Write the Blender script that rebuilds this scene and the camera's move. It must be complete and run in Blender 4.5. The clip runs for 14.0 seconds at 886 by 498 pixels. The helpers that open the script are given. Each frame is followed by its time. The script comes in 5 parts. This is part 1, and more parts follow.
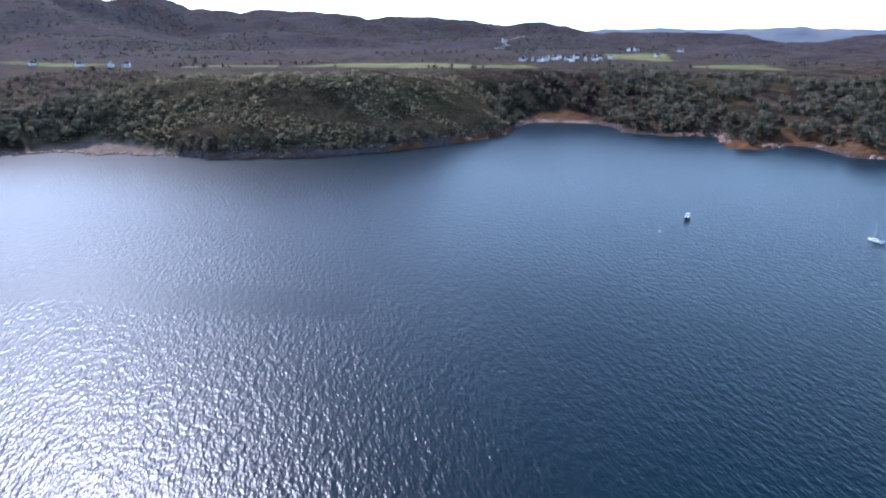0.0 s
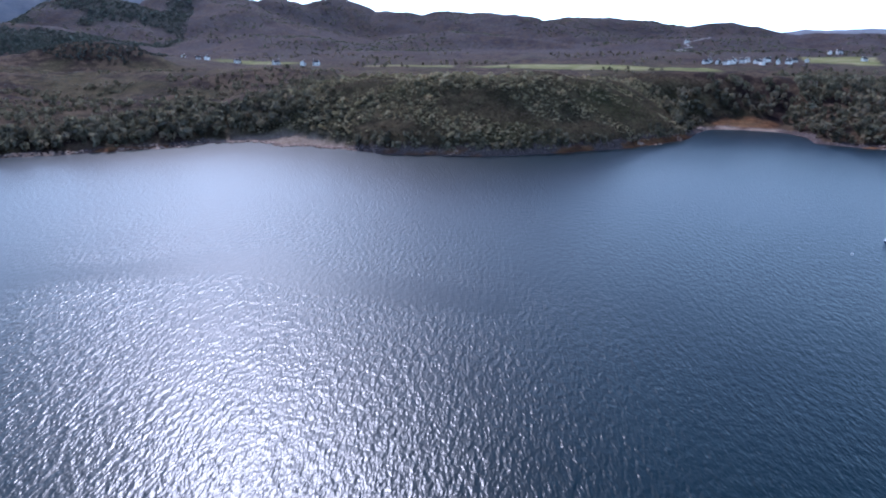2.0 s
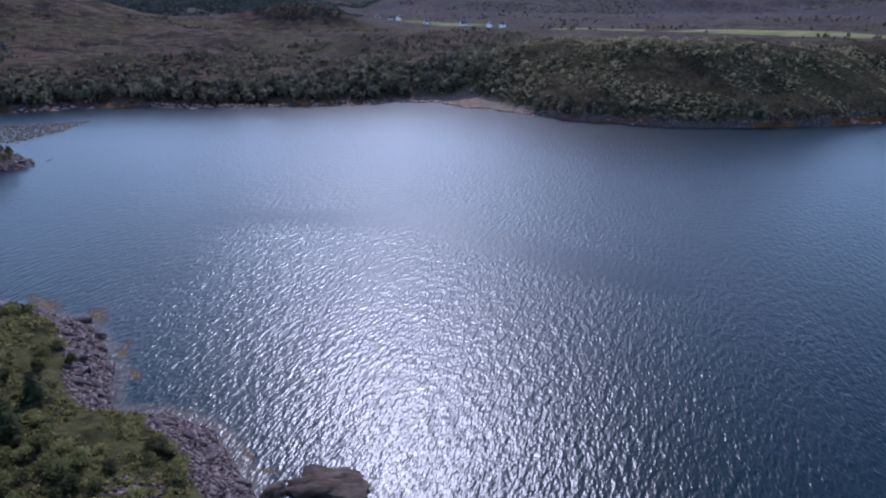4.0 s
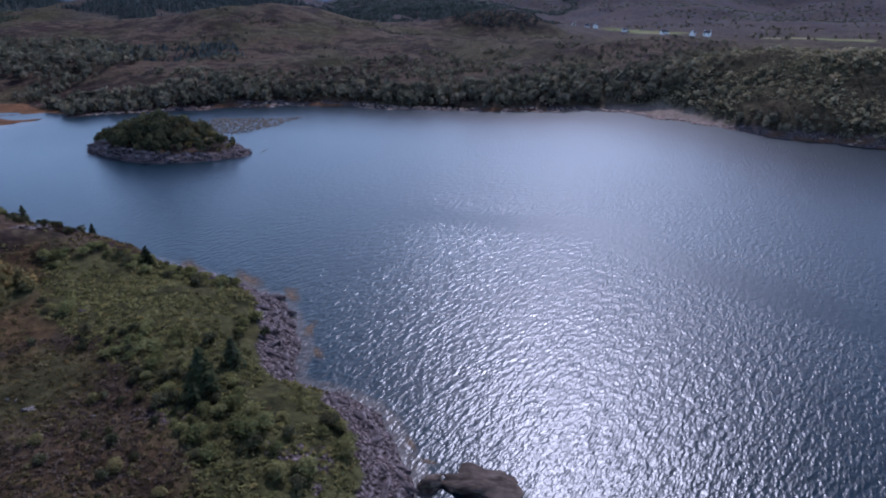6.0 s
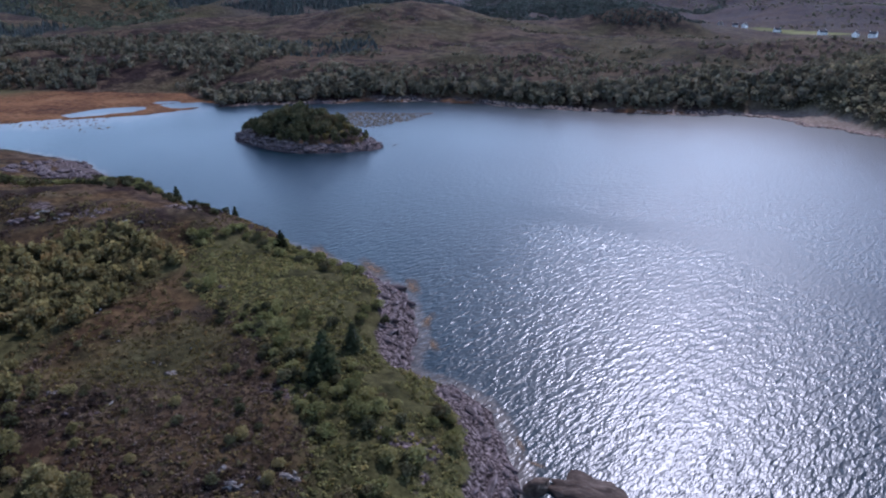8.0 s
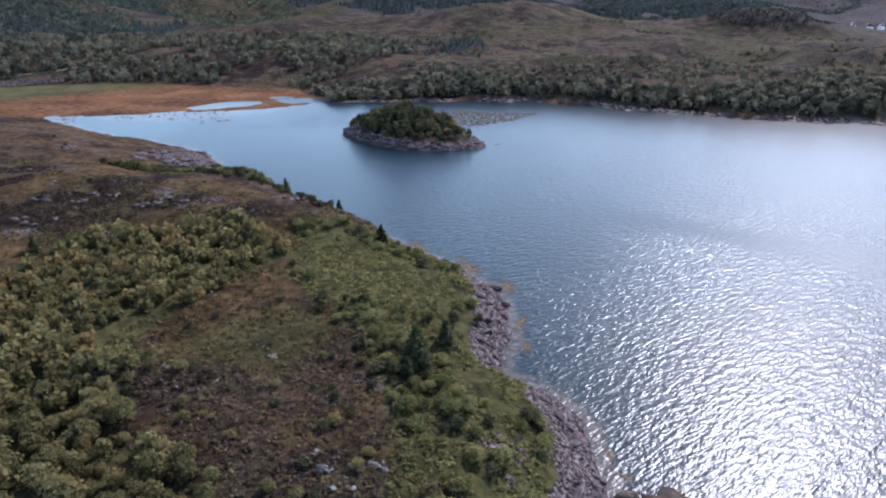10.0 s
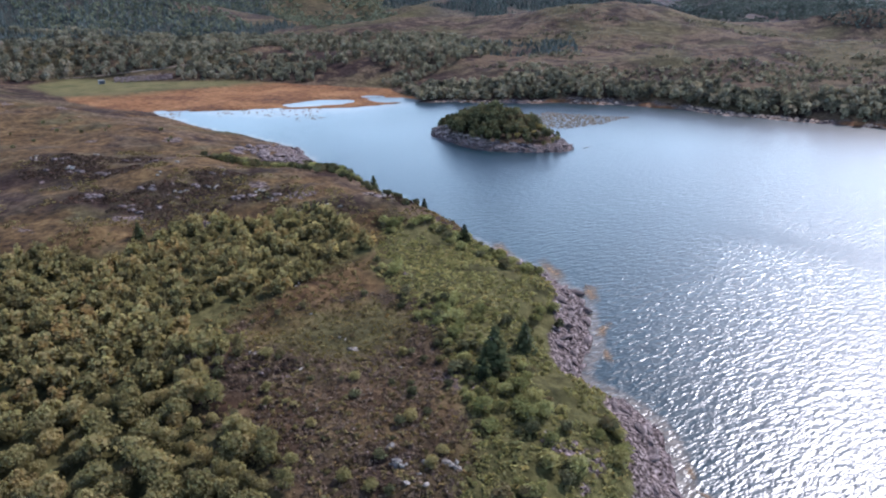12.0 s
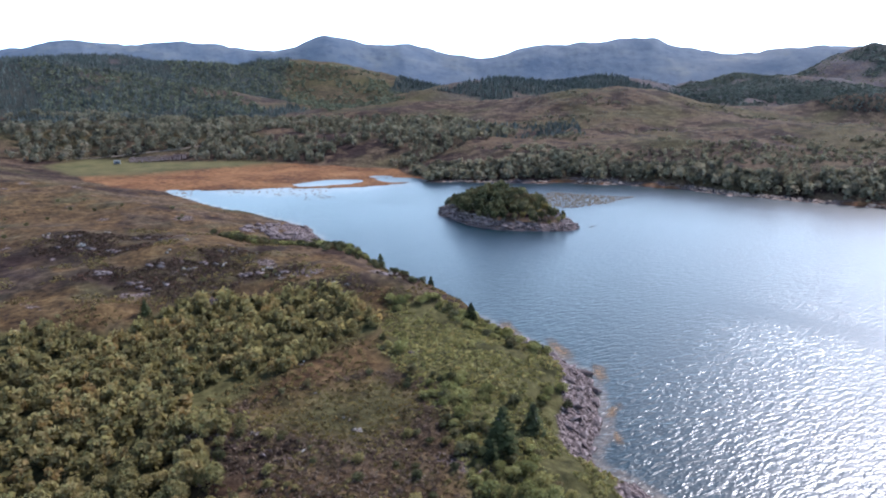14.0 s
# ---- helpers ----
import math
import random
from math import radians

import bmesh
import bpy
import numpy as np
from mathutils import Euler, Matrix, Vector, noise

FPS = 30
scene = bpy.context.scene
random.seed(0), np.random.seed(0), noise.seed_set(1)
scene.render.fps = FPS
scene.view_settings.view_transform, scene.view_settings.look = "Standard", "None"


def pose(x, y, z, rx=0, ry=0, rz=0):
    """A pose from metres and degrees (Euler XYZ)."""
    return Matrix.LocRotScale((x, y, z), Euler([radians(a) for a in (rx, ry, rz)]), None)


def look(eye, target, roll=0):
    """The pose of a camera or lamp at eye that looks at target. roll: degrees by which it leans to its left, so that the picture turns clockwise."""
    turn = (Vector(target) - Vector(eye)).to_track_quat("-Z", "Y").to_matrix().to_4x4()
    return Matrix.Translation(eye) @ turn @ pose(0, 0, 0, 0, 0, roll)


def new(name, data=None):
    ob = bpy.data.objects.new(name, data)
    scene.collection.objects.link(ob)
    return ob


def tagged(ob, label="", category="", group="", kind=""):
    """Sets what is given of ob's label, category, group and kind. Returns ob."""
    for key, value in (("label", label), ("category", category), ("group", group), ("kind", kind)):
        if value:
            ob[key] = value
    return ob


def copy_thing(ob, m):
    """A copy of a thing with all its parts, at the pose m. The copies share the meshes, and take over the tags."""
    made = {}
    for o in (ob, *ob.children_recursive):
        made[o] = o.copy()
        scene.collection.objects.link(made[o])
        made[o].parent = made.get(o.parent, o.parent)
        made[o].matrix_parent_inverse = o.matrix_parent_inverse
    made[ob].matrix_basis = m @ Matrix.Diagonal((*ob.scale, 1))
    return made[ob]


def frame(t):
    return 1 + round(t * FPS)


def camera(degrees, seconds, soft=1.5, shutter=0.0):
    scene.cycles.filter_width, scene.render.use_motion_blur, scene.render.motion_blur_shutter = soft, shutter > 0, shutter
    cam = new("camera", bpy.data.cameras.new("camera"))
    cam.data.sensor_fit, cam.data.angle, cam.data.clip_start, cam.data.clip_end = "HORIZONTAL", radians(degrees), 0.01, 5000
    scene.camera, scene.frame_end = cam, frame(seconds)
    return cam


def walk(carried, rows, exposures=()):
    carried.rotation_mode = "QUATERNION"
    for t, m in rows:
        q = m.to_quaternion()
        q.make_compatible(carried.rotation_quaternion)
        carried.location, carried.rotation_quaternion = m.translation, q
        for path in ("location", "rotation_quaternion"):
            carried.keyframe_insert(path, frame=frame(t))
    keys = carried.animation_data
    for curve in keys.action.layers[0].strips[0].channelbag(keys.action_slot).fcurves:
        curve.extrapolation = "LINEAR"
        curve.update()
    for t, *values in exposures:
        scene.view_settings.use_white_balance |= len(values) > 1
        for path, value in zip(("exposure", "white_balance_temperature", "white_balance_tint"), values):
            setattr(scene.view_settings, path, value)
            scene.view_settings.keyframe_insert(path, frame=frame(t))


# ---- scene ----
cam = camera(65.6, 14.0, soft=2.1)
# seconds, bearing (degrees to the left of +y), pitch
EYE = 70.0
ROWS = [
    (0.0, 0.00, -17.48, -0.01),
    (0.5, 3.17, -17.46, 0.00),
    (1.0, 6.97, -17.44, -0.00),
    (1.5, 10.47, -17.42, -0.01),
    (2.0, 13.89, -17.40, 0.02),
    (2.5, 17.18, -17.38, -0.01),
    (3.0, 20.77, -18.48, -0.09),
    (3.2, 22.28, -19.17, 0.01),
    (5.3, 38.89, -19.74, 0.04),
    (5.5, 40.37, -19.73, 0.05),
    (6.0, 44.16, -19.78, 0.01),
    (6.5, 47.52, -19.81, 0.03),
    (7.0, 50.10, -19.87, 0.01),
    (7.5, 52.46, -19.91, 0.06),
    (8.0, 54.87, -19.93, 0.03),
    (8.2, 55.76, -20.01, 0.01),
    (10.3, 64.62, -19.94, 0.00),
    (10.5, 65.37, -19.94, -0.01),
    (11.0, 67.28, -19.95, -0.04),
    (11.5, 69.06, -19.93, -0.06),
    (12.0, 70.79, -19.90, -0.06),
    (12.5, 71.08, -19.29, -0.03),
    (13.0, 71.07, -17.28, -0.03),
    (13.5, 71.16, -15.38, -0.05),
    (14.0, 71.35, -13.40, -0.04),
]
EXPOSURES = [(0.0, 0.66, 5180, 24), (3.0, 0.27, 5080, 27), (5.5, -0.06, 5080, 29), (8.0, 0.25, 5200, 27), (10.5, 0.88, 5560, 21), (12.5, 1.22, 5680, 20), (14.0, 1.18, 5680, 19)]
walk(cam, [(t, pose(0, 0, EYE, 90 + pitch, 0, yaw) @ pose(0, 0, 0, 0, 0, roll)) for t, yaw, pitch, roll in ROWS], EXPOSURES)

# ---- sky and sun ----
SUN_BEARING, SUN_HEIGHT = 31.0, 38.5
world = bpy.data.worlds.new("sky")
scene.world = world
world.use_nodes = True
wt = world.node_tree
wt.nodes.clear()
w_out = wt.nodes.new("ShaderNodeOutputWorld")
w_bg = wt.nodes.new("ShaderNodeBackground")
w_sky = wt.nodes.new("ShaderNodeTexSky")
w_sky.sky_type = "NISHITA"
w_sky.sun_disc = False
w_sky.sun_elevation, w_sky.sun_rotation = radians(SUN_HEIGHT), radians(-SUN_BEARING)
w_sky.air_density, w_sky.dust_density, w_sky.ozone_density = 1.0, 1.2, 2.4
w_co = wt.nodes.new("ShaderNodeTexCoord")
w_map = wt.nodes.new("ShaderNodeMapping")
w_map.inputs["Scale"].default_value = (1.0, 1.0, 5.0)
w_noise = wt.nodes.new("ShaderNodeTexNoise")
w_noise.inputs["Scale"].default_value, w_noise.inputs["Detail"].default_value, w_noise.inputs["Roughness"].default_value = 2.6, 7.0, 0.58
w_ramp = wt.nodes.new("ShaderNodeValToRGB")
w_ramp.color_ramp.elements[0].position, w_ramp.color_ramp.elements[1].position = 0.48, 0.80
w_ramp.color_ramp.elements[1].color = (0.05, 0.05, 0.05, 1)
w_mix = wt.nodes.new("ShaderNodeMix")
w_mix.data_type = "RGBA"
# thin cloud: blue-green light of its own, brighter where the sky behind it is
w_cloud = wt.nodes.new("ShaderNodeMix")
w_cloud.data_type, w_cloud.blend_type = "RGBA", "ADD"
w_cloud.inputs["Factor"].default_value = 0.7
w_cloud.inputs["A"].default_value = (19.5, 26.8, 29.5, 1)
wt.links.new(w_sky.outputs["Color"], w_cloud.inputs["B"])
wt.links.new(w_cloud.outputs["Result"], w_mix.inputs["B"])
w_bg.inputs["Strength"].default_value = 0.09
wt.links.new(w_co.outputs["Generated"], w_map.inputs["Vector"])
wt.links.new(w_map.outputs["Vector"], w_noise.inputs["Vector"])
wt.links.new(w_noise.outputs["Fac"], w_ramp.inputs["Fac"])
# bright bank of thin cloud low over the horizon, raised to brighten the water
w_sep, w_low, w_max = wt.nodes.new("ShaderNodeSeparateXYZ"), wt.nodes.new("ShaderNodeMapRange"), wt.nodes.new("ShaderNodeMath")
w_low.inputs["From Min"].default_value, w_low.inputs["From Max"].default_value = 0.13, 0.28
w_low.inputs["To Min"].default_value, w_low.inputs["To Max"].default_value = 1.0, 0.0
w_max.operation = "MAXIMUM"
wt.links.new(w_co.outputs["Generated"], w_sep.inputs[0])
wt.links.new(w_sep.outputs["Z"], w_low.inputs["Value"])
wt.links.new(w_low.outputs[0], w_max.inputs[0])
wt.links.new(w_ramp.outputs["Color"], w_max.inputs[1])
wt.links.new(w_max.outputs[0], w_mix.inputs["Factor"])
wt.links.new(w_sky.outputs["Color"], w_mix.inputs["A"])
wt.links.new(w_mix.outputs["Result"], w_bg.inputs["Color"])
wt.links.new(w_bg.outputs["Background"], w_out.inputs["Surface"])

sun = new("sun", bpy.data.lights.new("sun", "SUN"))
sun.data.energy, sun.data.angle, sun.data.color = 3.2, radians(0.5), (1.0, 0.95, 0.87)
SUN_DIR = Vector((-math.sin(radians(SUN_BEARING)) * math.cos(radians(SUN_HEIGHT)), math.cos(radians(SUN_BEARING)) * math.cos(radians(SUN_HEIGHT)),
                  math.sin(radians(SUN_HEIGHT))))
sun.matrix_world = look(SUN_DIR * 900, (0, 0, 0))

# ---- materials ----
class Nodes:
    """A small helper that strings nodes together."""

    def __init__(self, name):
        self.mat = bpy.data.materials.new(name)
        self.mat.use_nodes = True
        self.tree = self.mat.node_tree
        self.tree.nodes.clear()
        self.out = self.tree.nodes.new("ShaderNodeOutputMaterial")

    def put(self, socket, value):
        if isinstance(value, bpy.types.NodeSocket):
            self.tree.links.new(value, socket)
        else:
            socket.default_value = (*value, 1) if isinstance(value, tuple) and len(value) == 3 and socket.type == "RGBA" else value

    def add(self, kind, result=0, **inputs):
        n = self.tree.nodes.new("ShaderNode" + kind)
        for key, value in inputs.items():
            self.put(n.inputs[key.replace("_", " ")], value)
        return n.outputs[result]

    def position(self):
        return self.add("NewGeometry", "Position")

    def scaled(self, sx, sy, sz, turn=0.0):
        n = self.tree.nodes.new("ShaderNodeMapping")
        n.inputs["Scale"].default_value = (sx, sy, sz)
        n.inputs["Rotation"].default_value = (0, 0, radians(turn))
        self.tree.links.new(self.position(), n.inputs["Vector"])
        return n.outputs[0]

    def grain(self, across, along, turn):
        """Places measured across and along a bearing, to draw out a pattern along it."""
        n = self.tree.nodes.new("ShaderNodeMapping")
        n.vector_type = "TEXTURE"
        n.inputs["Scale"].default_value = (across, along, 1)
        n.inputs["Rotation"].default_value = (0, 0, radians(turn))
        self.tree.links.new(self.position(), n.inputs["Vector"])
        return n.outputs[0]

    def noise(self, scale, detail=4.0, rough=0.55, vector=None):
        return self.add("TexNoise", "Fac", Vector=vector or self.position(), Scale=scale, Detail=detail, Roughness=rough)

    def ramp(self, value, *stops):
        n = self.tree.nodes.new("ShaderNodeValToRGB")
        ramp = n.color_ramp
        while len(ramp.elements) < len(stops):
            ramp.elements.new(0.5)
        for e, (at, color) in zip(ramp.elements, stops):
            e.position = at
            e.color = (*color, 1) if isinstance(color, tuple) else (color, color, color, 1)
        self.tree.links.new(value, n.inputs[0])
        return n.outputs[0]

    def mix(self, fac, a, b, kind="MIX"):
        n = self.tree.nodes.new("ShaderNodeMix")
        n.data_type, n.blend_type = "RGBA", kind
        for key, value in (("Factor", fac), ("A", a), ("B", b)):
            self.put(next(s for s in n.inputs if s.name == key and s.enabled), value)
        return next(s for s in n.outputs if s.enabled)

    def math(self, kind, a, b=0.0, clamp=False):
        n = self.tree.nodes.new("ShaderNodeMath")
        n.operation, n.use_clamp = kind, clamp
        self.put(n.inputs[0], a), self.put(n.inputs[1], b)
        return n.outputs[0]

    def attribute(self, name):
        n = self.tree.nodes.new("ShaderNodeAttribute")
        n.attribute_name = name
        return n.outputs["Fac"]

    def bump(self, value, distance, strength=1.0, normal=None):
        n = self.tree.nodes.new("ShaderNodeBump")
        n.inputs["Distance"].default_value = distance
        self.put(n.inputs["Strength"], strength)
        self.tree.links.new(value, n.inputs["Height"])
        if normal:
            self.tree.links.new(normal, n.inputs["Normal"])
        return n.outputs[0]

    def finish(self, color, rough=0.9, metal=0.0, normal=None, spec=0.3):
        n = self.tree.nodes.new("ShaderNodeBsdfPrincipled")
        self.put(n.inputs["Base Color"], color), self.put(n.inputs["Roughness"], rough), self.put(n.inputs["Metallic"], metal)
        n.inputs["Specular IOR Level"].default_value = spec
        if normal:
            self.tree.links.new(normal, n.inputs["Normal"])
        self.tree.links.new(n.outputs[0], self.out.inputs["Surface"])
        return self.mat


def ground_material():
    m = Nodes("moorland")
    big, mid, fine, grit = m.noise(0.012, 6), m.noise(0.06, 7, 0.64), m.noise(0.45, 5, 0.62), m.noise(2.2, 4, 0.6)
    both = m.math("ADD", m.math("MULTIPLY", fine, 0.55), m.math("MULTIPLY", m.noise(0.13, 6, 0.66), 0.45))
    heather = m.ramp(both, (0.38, (0.014, 0.009, 0.008)), (0.5, (0.026, 0.016, 0.014)), (0.62, (0.045, 0.03, 0.024)))
    moor = m.ramp(both, (0.38, (0.04, 0.027, 0.017)), (0.5, (0.08, 0.054, 0.034)), (0.62, (0.125, 0.087, 0.055)))
    bent = m.ramp(both, (0.4, (0.024, 0.014, 0.009)), (0.5, (0.074, 0.044, 0.02)), (0.62, (0.14, 0.088, 0.038)))
    green = m.ramp(both, (0.37, (0.022, 0.022, 0.009)), (0.5, (0.058, 0.054, 0.02)), (0.63, (0.105, 0.098, 0.038)))
    col = m.mix(m.ramp(m.math("ADD", m.math("MULTIPLY", mid, 0.6), m.math("MULTIPLY", m.noise(0.019, 6, 0.6), 0.4)), (0.47, 0.0), (0.53, 1.0)), moor, heather)
    col = m.mix(m.ramp(big, (0.47, 0.0), (0.62, 0.5)), col, green)
    col = m.mix(m.math("MULTIPLY", m.attribute("heather"), m.ramp(m.noise(0.11, 6, 0.65), (0.42, 0.15), (0.56, 0.9))), col, heather)
    col = m.mix(m.math("MULTIPLY", m.attribute("grass"), 0.85), col, green)
    col = m.mix(m.math("MULTIPLY", m.attribute("bent"), 0.85), col, bent)
    # far ground turns grey-mauve: distance haze put into the colour
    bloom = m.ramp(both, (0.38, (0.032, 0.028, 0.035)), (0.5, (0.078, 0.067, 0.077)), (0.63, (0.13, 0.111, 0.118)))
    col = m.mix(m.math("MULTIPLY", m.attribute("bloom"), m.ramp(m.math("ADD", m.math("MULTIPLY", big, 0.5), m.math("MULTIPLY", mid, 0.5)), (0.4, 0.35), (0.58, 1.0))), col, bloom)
    field = m.ramp(m.noise(0.02, 5, 0.6), (0.35, (0.12, 0.135, 0.045)), (0.5, (0.18, 0.18, 0.065)), (0.65, (0.27, 0.235, 0.13)))
    col = m.mix(m.attribute("field"), col, field)
    rock = m.ramp(m.noise(1.5, 8, 0.7), (0.42, (0.012, 0.009, 0.008)), (0.52, (0.09, 0.067, 0.063)), (0.64, (0.3, 0.24, 0.225)))
    bare = m.math("ADD", m.attribute("rock"), m.math("MULTIPLY", m.math("SUBTRACT", m.noise(0.35, 6, 0.65), 0.5), 1.6), clamp=True)
    col = m.mix(m.math("MULTIPLY", m.ramp(bare, (0.42, 0.0), (0.6, 1.0)), m.ramp(m.attribute("rock"), (0.02, 0.0), (0.2, 1.0))), col, rock)
    weed = m.ramp(m.math("ADD", m.math("MULTIPLY", m.noise(0.22, 7, 0.66), 0.5), m.math("MULTIPLY", m.noise(0.025, 5, 0.6), 0.5)), (0.4, (0.055, 0.028, 0.018)), (0.5, (0.15, 0.07, 0.031)), (0.6, (0.23, 0.122, 0.056)))
    col = m.mix(m.ramp(m.math("ADD", m.attribute("weed"), m.math("MULTIPLY", m.math("SUBTRACT", mid, 0.5), 0.9), clamp=True), (0.3, 0.0), (0.6, 0.95)), col, weed)
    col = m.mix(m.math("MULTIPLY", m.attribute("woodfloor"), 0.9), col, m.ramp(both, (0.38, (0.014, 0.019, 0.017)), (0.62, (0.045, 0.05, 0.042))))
    marsh = m.ramp(mid, (0.35, (0.062, 0.062, 0.025)), (0.6, (0.12, 0.105, 0.045)))
    col = m.mix(m.attribute("marsh"), col, marsh)
    col = m.mix(m.attribute("sand"), col, m.ramp(fine, (0.3, (0.24, 0.17, 0.125)), (0.7, (0.46, 0.36, 0.285))))
    n = m.bump(m.noise(0.09, 6, 0.6), 2.2, 0.5)
    n = m.bump(fine, 0.55, 0.7, n)
    n = m.bump(grit, 0.25, 0.8, n)
    return m.finish(col, m.ramp(fine, (0.3, 1.0), (0.7, 0.92)), normal=n, spec=0.03)


def water_material():
    m = Nodes("sea_water")
    gust = m.noise(0.014, 5, 0.55, m.grain(1.0, 2.2, 30))
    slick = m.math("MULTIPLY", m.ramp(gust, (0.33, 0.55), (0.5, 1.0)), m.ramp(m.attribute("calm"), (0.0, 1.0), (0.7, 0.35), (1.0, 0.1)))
    swell = m.noise(0.8, 1, 0.5, m.grain(1.0, 2.6, 9))
    chop = m.noise(1.9, 1, 0.5, m.grain(1.0, 2.4, 16))
    ripple = m.noise(4.0, 2, 0.5, m.grain(1.0, 1.6, -14))
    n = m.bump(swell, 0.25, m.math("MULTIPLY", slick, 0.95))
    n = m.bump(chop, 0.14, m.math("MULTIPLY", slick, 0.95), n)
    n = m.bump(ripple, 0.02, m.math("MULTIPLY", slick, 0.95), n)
    deep = m.ramp(m.noise(0.006, 4), (0.35, (0.0006, 0.011, 0.0165)), (0.65, (0.0008, 0.016, 0.0225)))
    weedy = m.math("SUBTRACT", m.attribute("shallow"), m.math("MULTIPLY", m.noise(0.16, 6, 0.68), 0.9))
    bed = m.ramp(m.noise(0.5, 5, 0.6), (0.35, (0.07, 0.05, 0.034)), (0.6, (0.19, 0.14, 0.1)))
    deep = m.mix(m.ramp(weedy, (0.0, 0.0), (0.3, 0.5)), deep, bed)
    node = m.finish(deep, 0.5, normal=n, spec=0.0)
    for k in m.tree.nodes:
        if k.type == "BSDF_PRINCIPLED":
            k.inputs["IOR"].default_value = 1.333
            m.tree.links.new(n, k.inputs["Coat Normal"])
            k.inputs["Coat Weight"].default_value, k.inputs["Coat Roughness"].default_value, k.inputs["Coat IOR"].default_value = 1.0, 0.3, 1.26
    return node


def leaf_material(name, dark, light, glow=0.35, tone=True, autumn=1.0):
    """Leaves let part of the sunlight through."""
    m = Nodes(name)
    if tone:
        v = m.attribute("tone")
    else:
        v = m.add("ObjectInfo", "Random")
    isle = m.add("NewGeometry", "Random Per Island")
    v = m.math("ADD", m.math("MULTIPLY", v, 0.76), m.math("MULTIPLY", isle, 0.24))
    v = m.math("ADD", v, m.math("MULTIPLY", m.math("SUBTRACT", m.noise(0.06, 4), 0.5), 0.8), clamp=True)
    mean = tuple((a + b) / 2 * k for a, b, k in zip(dark, light, (1.0, 1.02, 0.95)))
    brown = tuple(c * (1 - autumn * k) for c, k in zip(light, (0.05, 0.24, 0.28)))
    col = m.ramp(v, (0.05, dark), (0.45, mean), (0.72, light), (0.95, brown))
    d, t = m.tree.nodes.new("ShaderNodeBsdfDiffuse"), m.tree.nodes.new("ShaderNodeBsdfTranslucent")
    s = m.tree.nodes.new("ShaderNodeMixShader")
    s.inputs[0].default_value = glow
    m.tree.links.new(col, d.inputs["Color"])
    m.tree.links.new(m.mix(1.0, col, (1.06, 1.06, 0.86), "MULTIPLY"), t.inputs["Color"])
    m.tree.links.new(d.outputs[0], s.inputs[1])
    m.tree.links.new(t.outputs[0], s.inputs[2])
    m.tree.links.new(s.outputs[0], m.out.inputs["Surface"])
    return m.mat


def rock_material(name, dark, mid, light, scale=1.3):
    m = Nodes(name)
    co = m.add("TexCoord", "Object")
    a = m.noise(scale, 8, 0.68, co)
    b = m.noise(scale * 6, 5, 0.6, co)
    col = m.ramp(a, (0.3, dark), (0.5, mid), (0.68, light))
    col = m.mix(m.ramp(m.add("ObjectInfo", "Random"), (0.0, 0.0), (1.0, 0.45)), col, dark)
    return m.finish(col, m.ramp(b, (0.3, 0.92), (0.7, 0.7)), normal=m.bump(b, 0.08, 0.8, m.bump(a, 0.25, 0.7)), spec=0.12)


def paint_material(name, color, rough=0.45, worn=0.15, metal=0.0, scale=2.0):
    m = Nodes(name)
    co = m.add("TexCoord", "Object")
    v = m.noise(scale, 6, 0.6, co)
    dark = tuple(c * (1 - worn) for c in color)
    return m.finish(m.ramp(v, (0.35, dark), (0.6, color)), m.ramp(v, (0.3, min(rough + 0.15, 1)), (0.7, rough)), metal, m.bump(m.noise(scale * 7, 3, 0.5, co), 0.01, 0.4), 0.5)


GROUND, WATER = ground_material(), water_material()
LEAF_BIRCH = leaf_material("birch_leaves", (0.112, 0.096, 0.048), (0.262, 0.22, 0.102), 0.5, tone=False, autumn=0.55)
LEAF_BANK = leaf_material("willow_leaves", (0.098, 0.098, 0.042), (0.27, 0.258, 0.112), 0.5, tone=False, autumn=0.4)
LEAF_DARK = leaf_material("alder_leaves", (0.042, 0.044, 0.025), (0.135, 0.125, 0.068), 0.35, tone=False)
LEAF_CONIFER = leaf_material("spruce_needles", (0.026, 0.03, 0.015), (0.07, 0.074, 0.036), 0.2, tone=False, autumn=0.0)
LEAF_WOOD = leaf_material("woodland_leaves", (0.058, 0.055, 0.045), (0.2, 0.18, 0.135), 0.44, autumn=0.6)
LEAF_HEATH = leaf_material("heath_scrub_leaves", (0.11, 0.098, 0.07), (0.32, 0.28, 0.195), 0.5, autumn=0.6)
HEATH_BROWN = leaf_material("brown_heath_sprigs", (0.05, 0.036, 0.03), (0.135, 0.1, 0.08), 0.4, autumn=0.3)
LEAF_HILL = leaf_material("hillside_leaves", (0.06, 0.068, 0.055), (0.16, 0.165, 0.12), 0.38, autumn=0.4)
HEATH_DARK = leaf_material("dark_heather_sprigs", (0.034, 0.024, 0.021), (0.1, 0.07, 0.055), 0.3)
# needle colours are lightened and blued to carry the haze over far woods
LEAF_FOREST = leaf_material("forest_needles", (0.042, 0.052, 0.052), (0.115, 0.125, 0.114), 0.28, autumn=0.0)
LEAF_SCRUB = leaf_material("scrub_leaves", (0.112, 0.095, 0.048), (0.265, 0.218, 0.102), 0.5)
HEATHER = leaf_material("heather_sprigs", (0.055, 0.038, 0.024), (0.21, 0.17, 0.08), 0.35)
BRACKEN = leaf_material("bracken_fronds", (0.1, 0.094, 0.042), (0.28, 0.254, 0.115), 0.5, autumn=0.7)
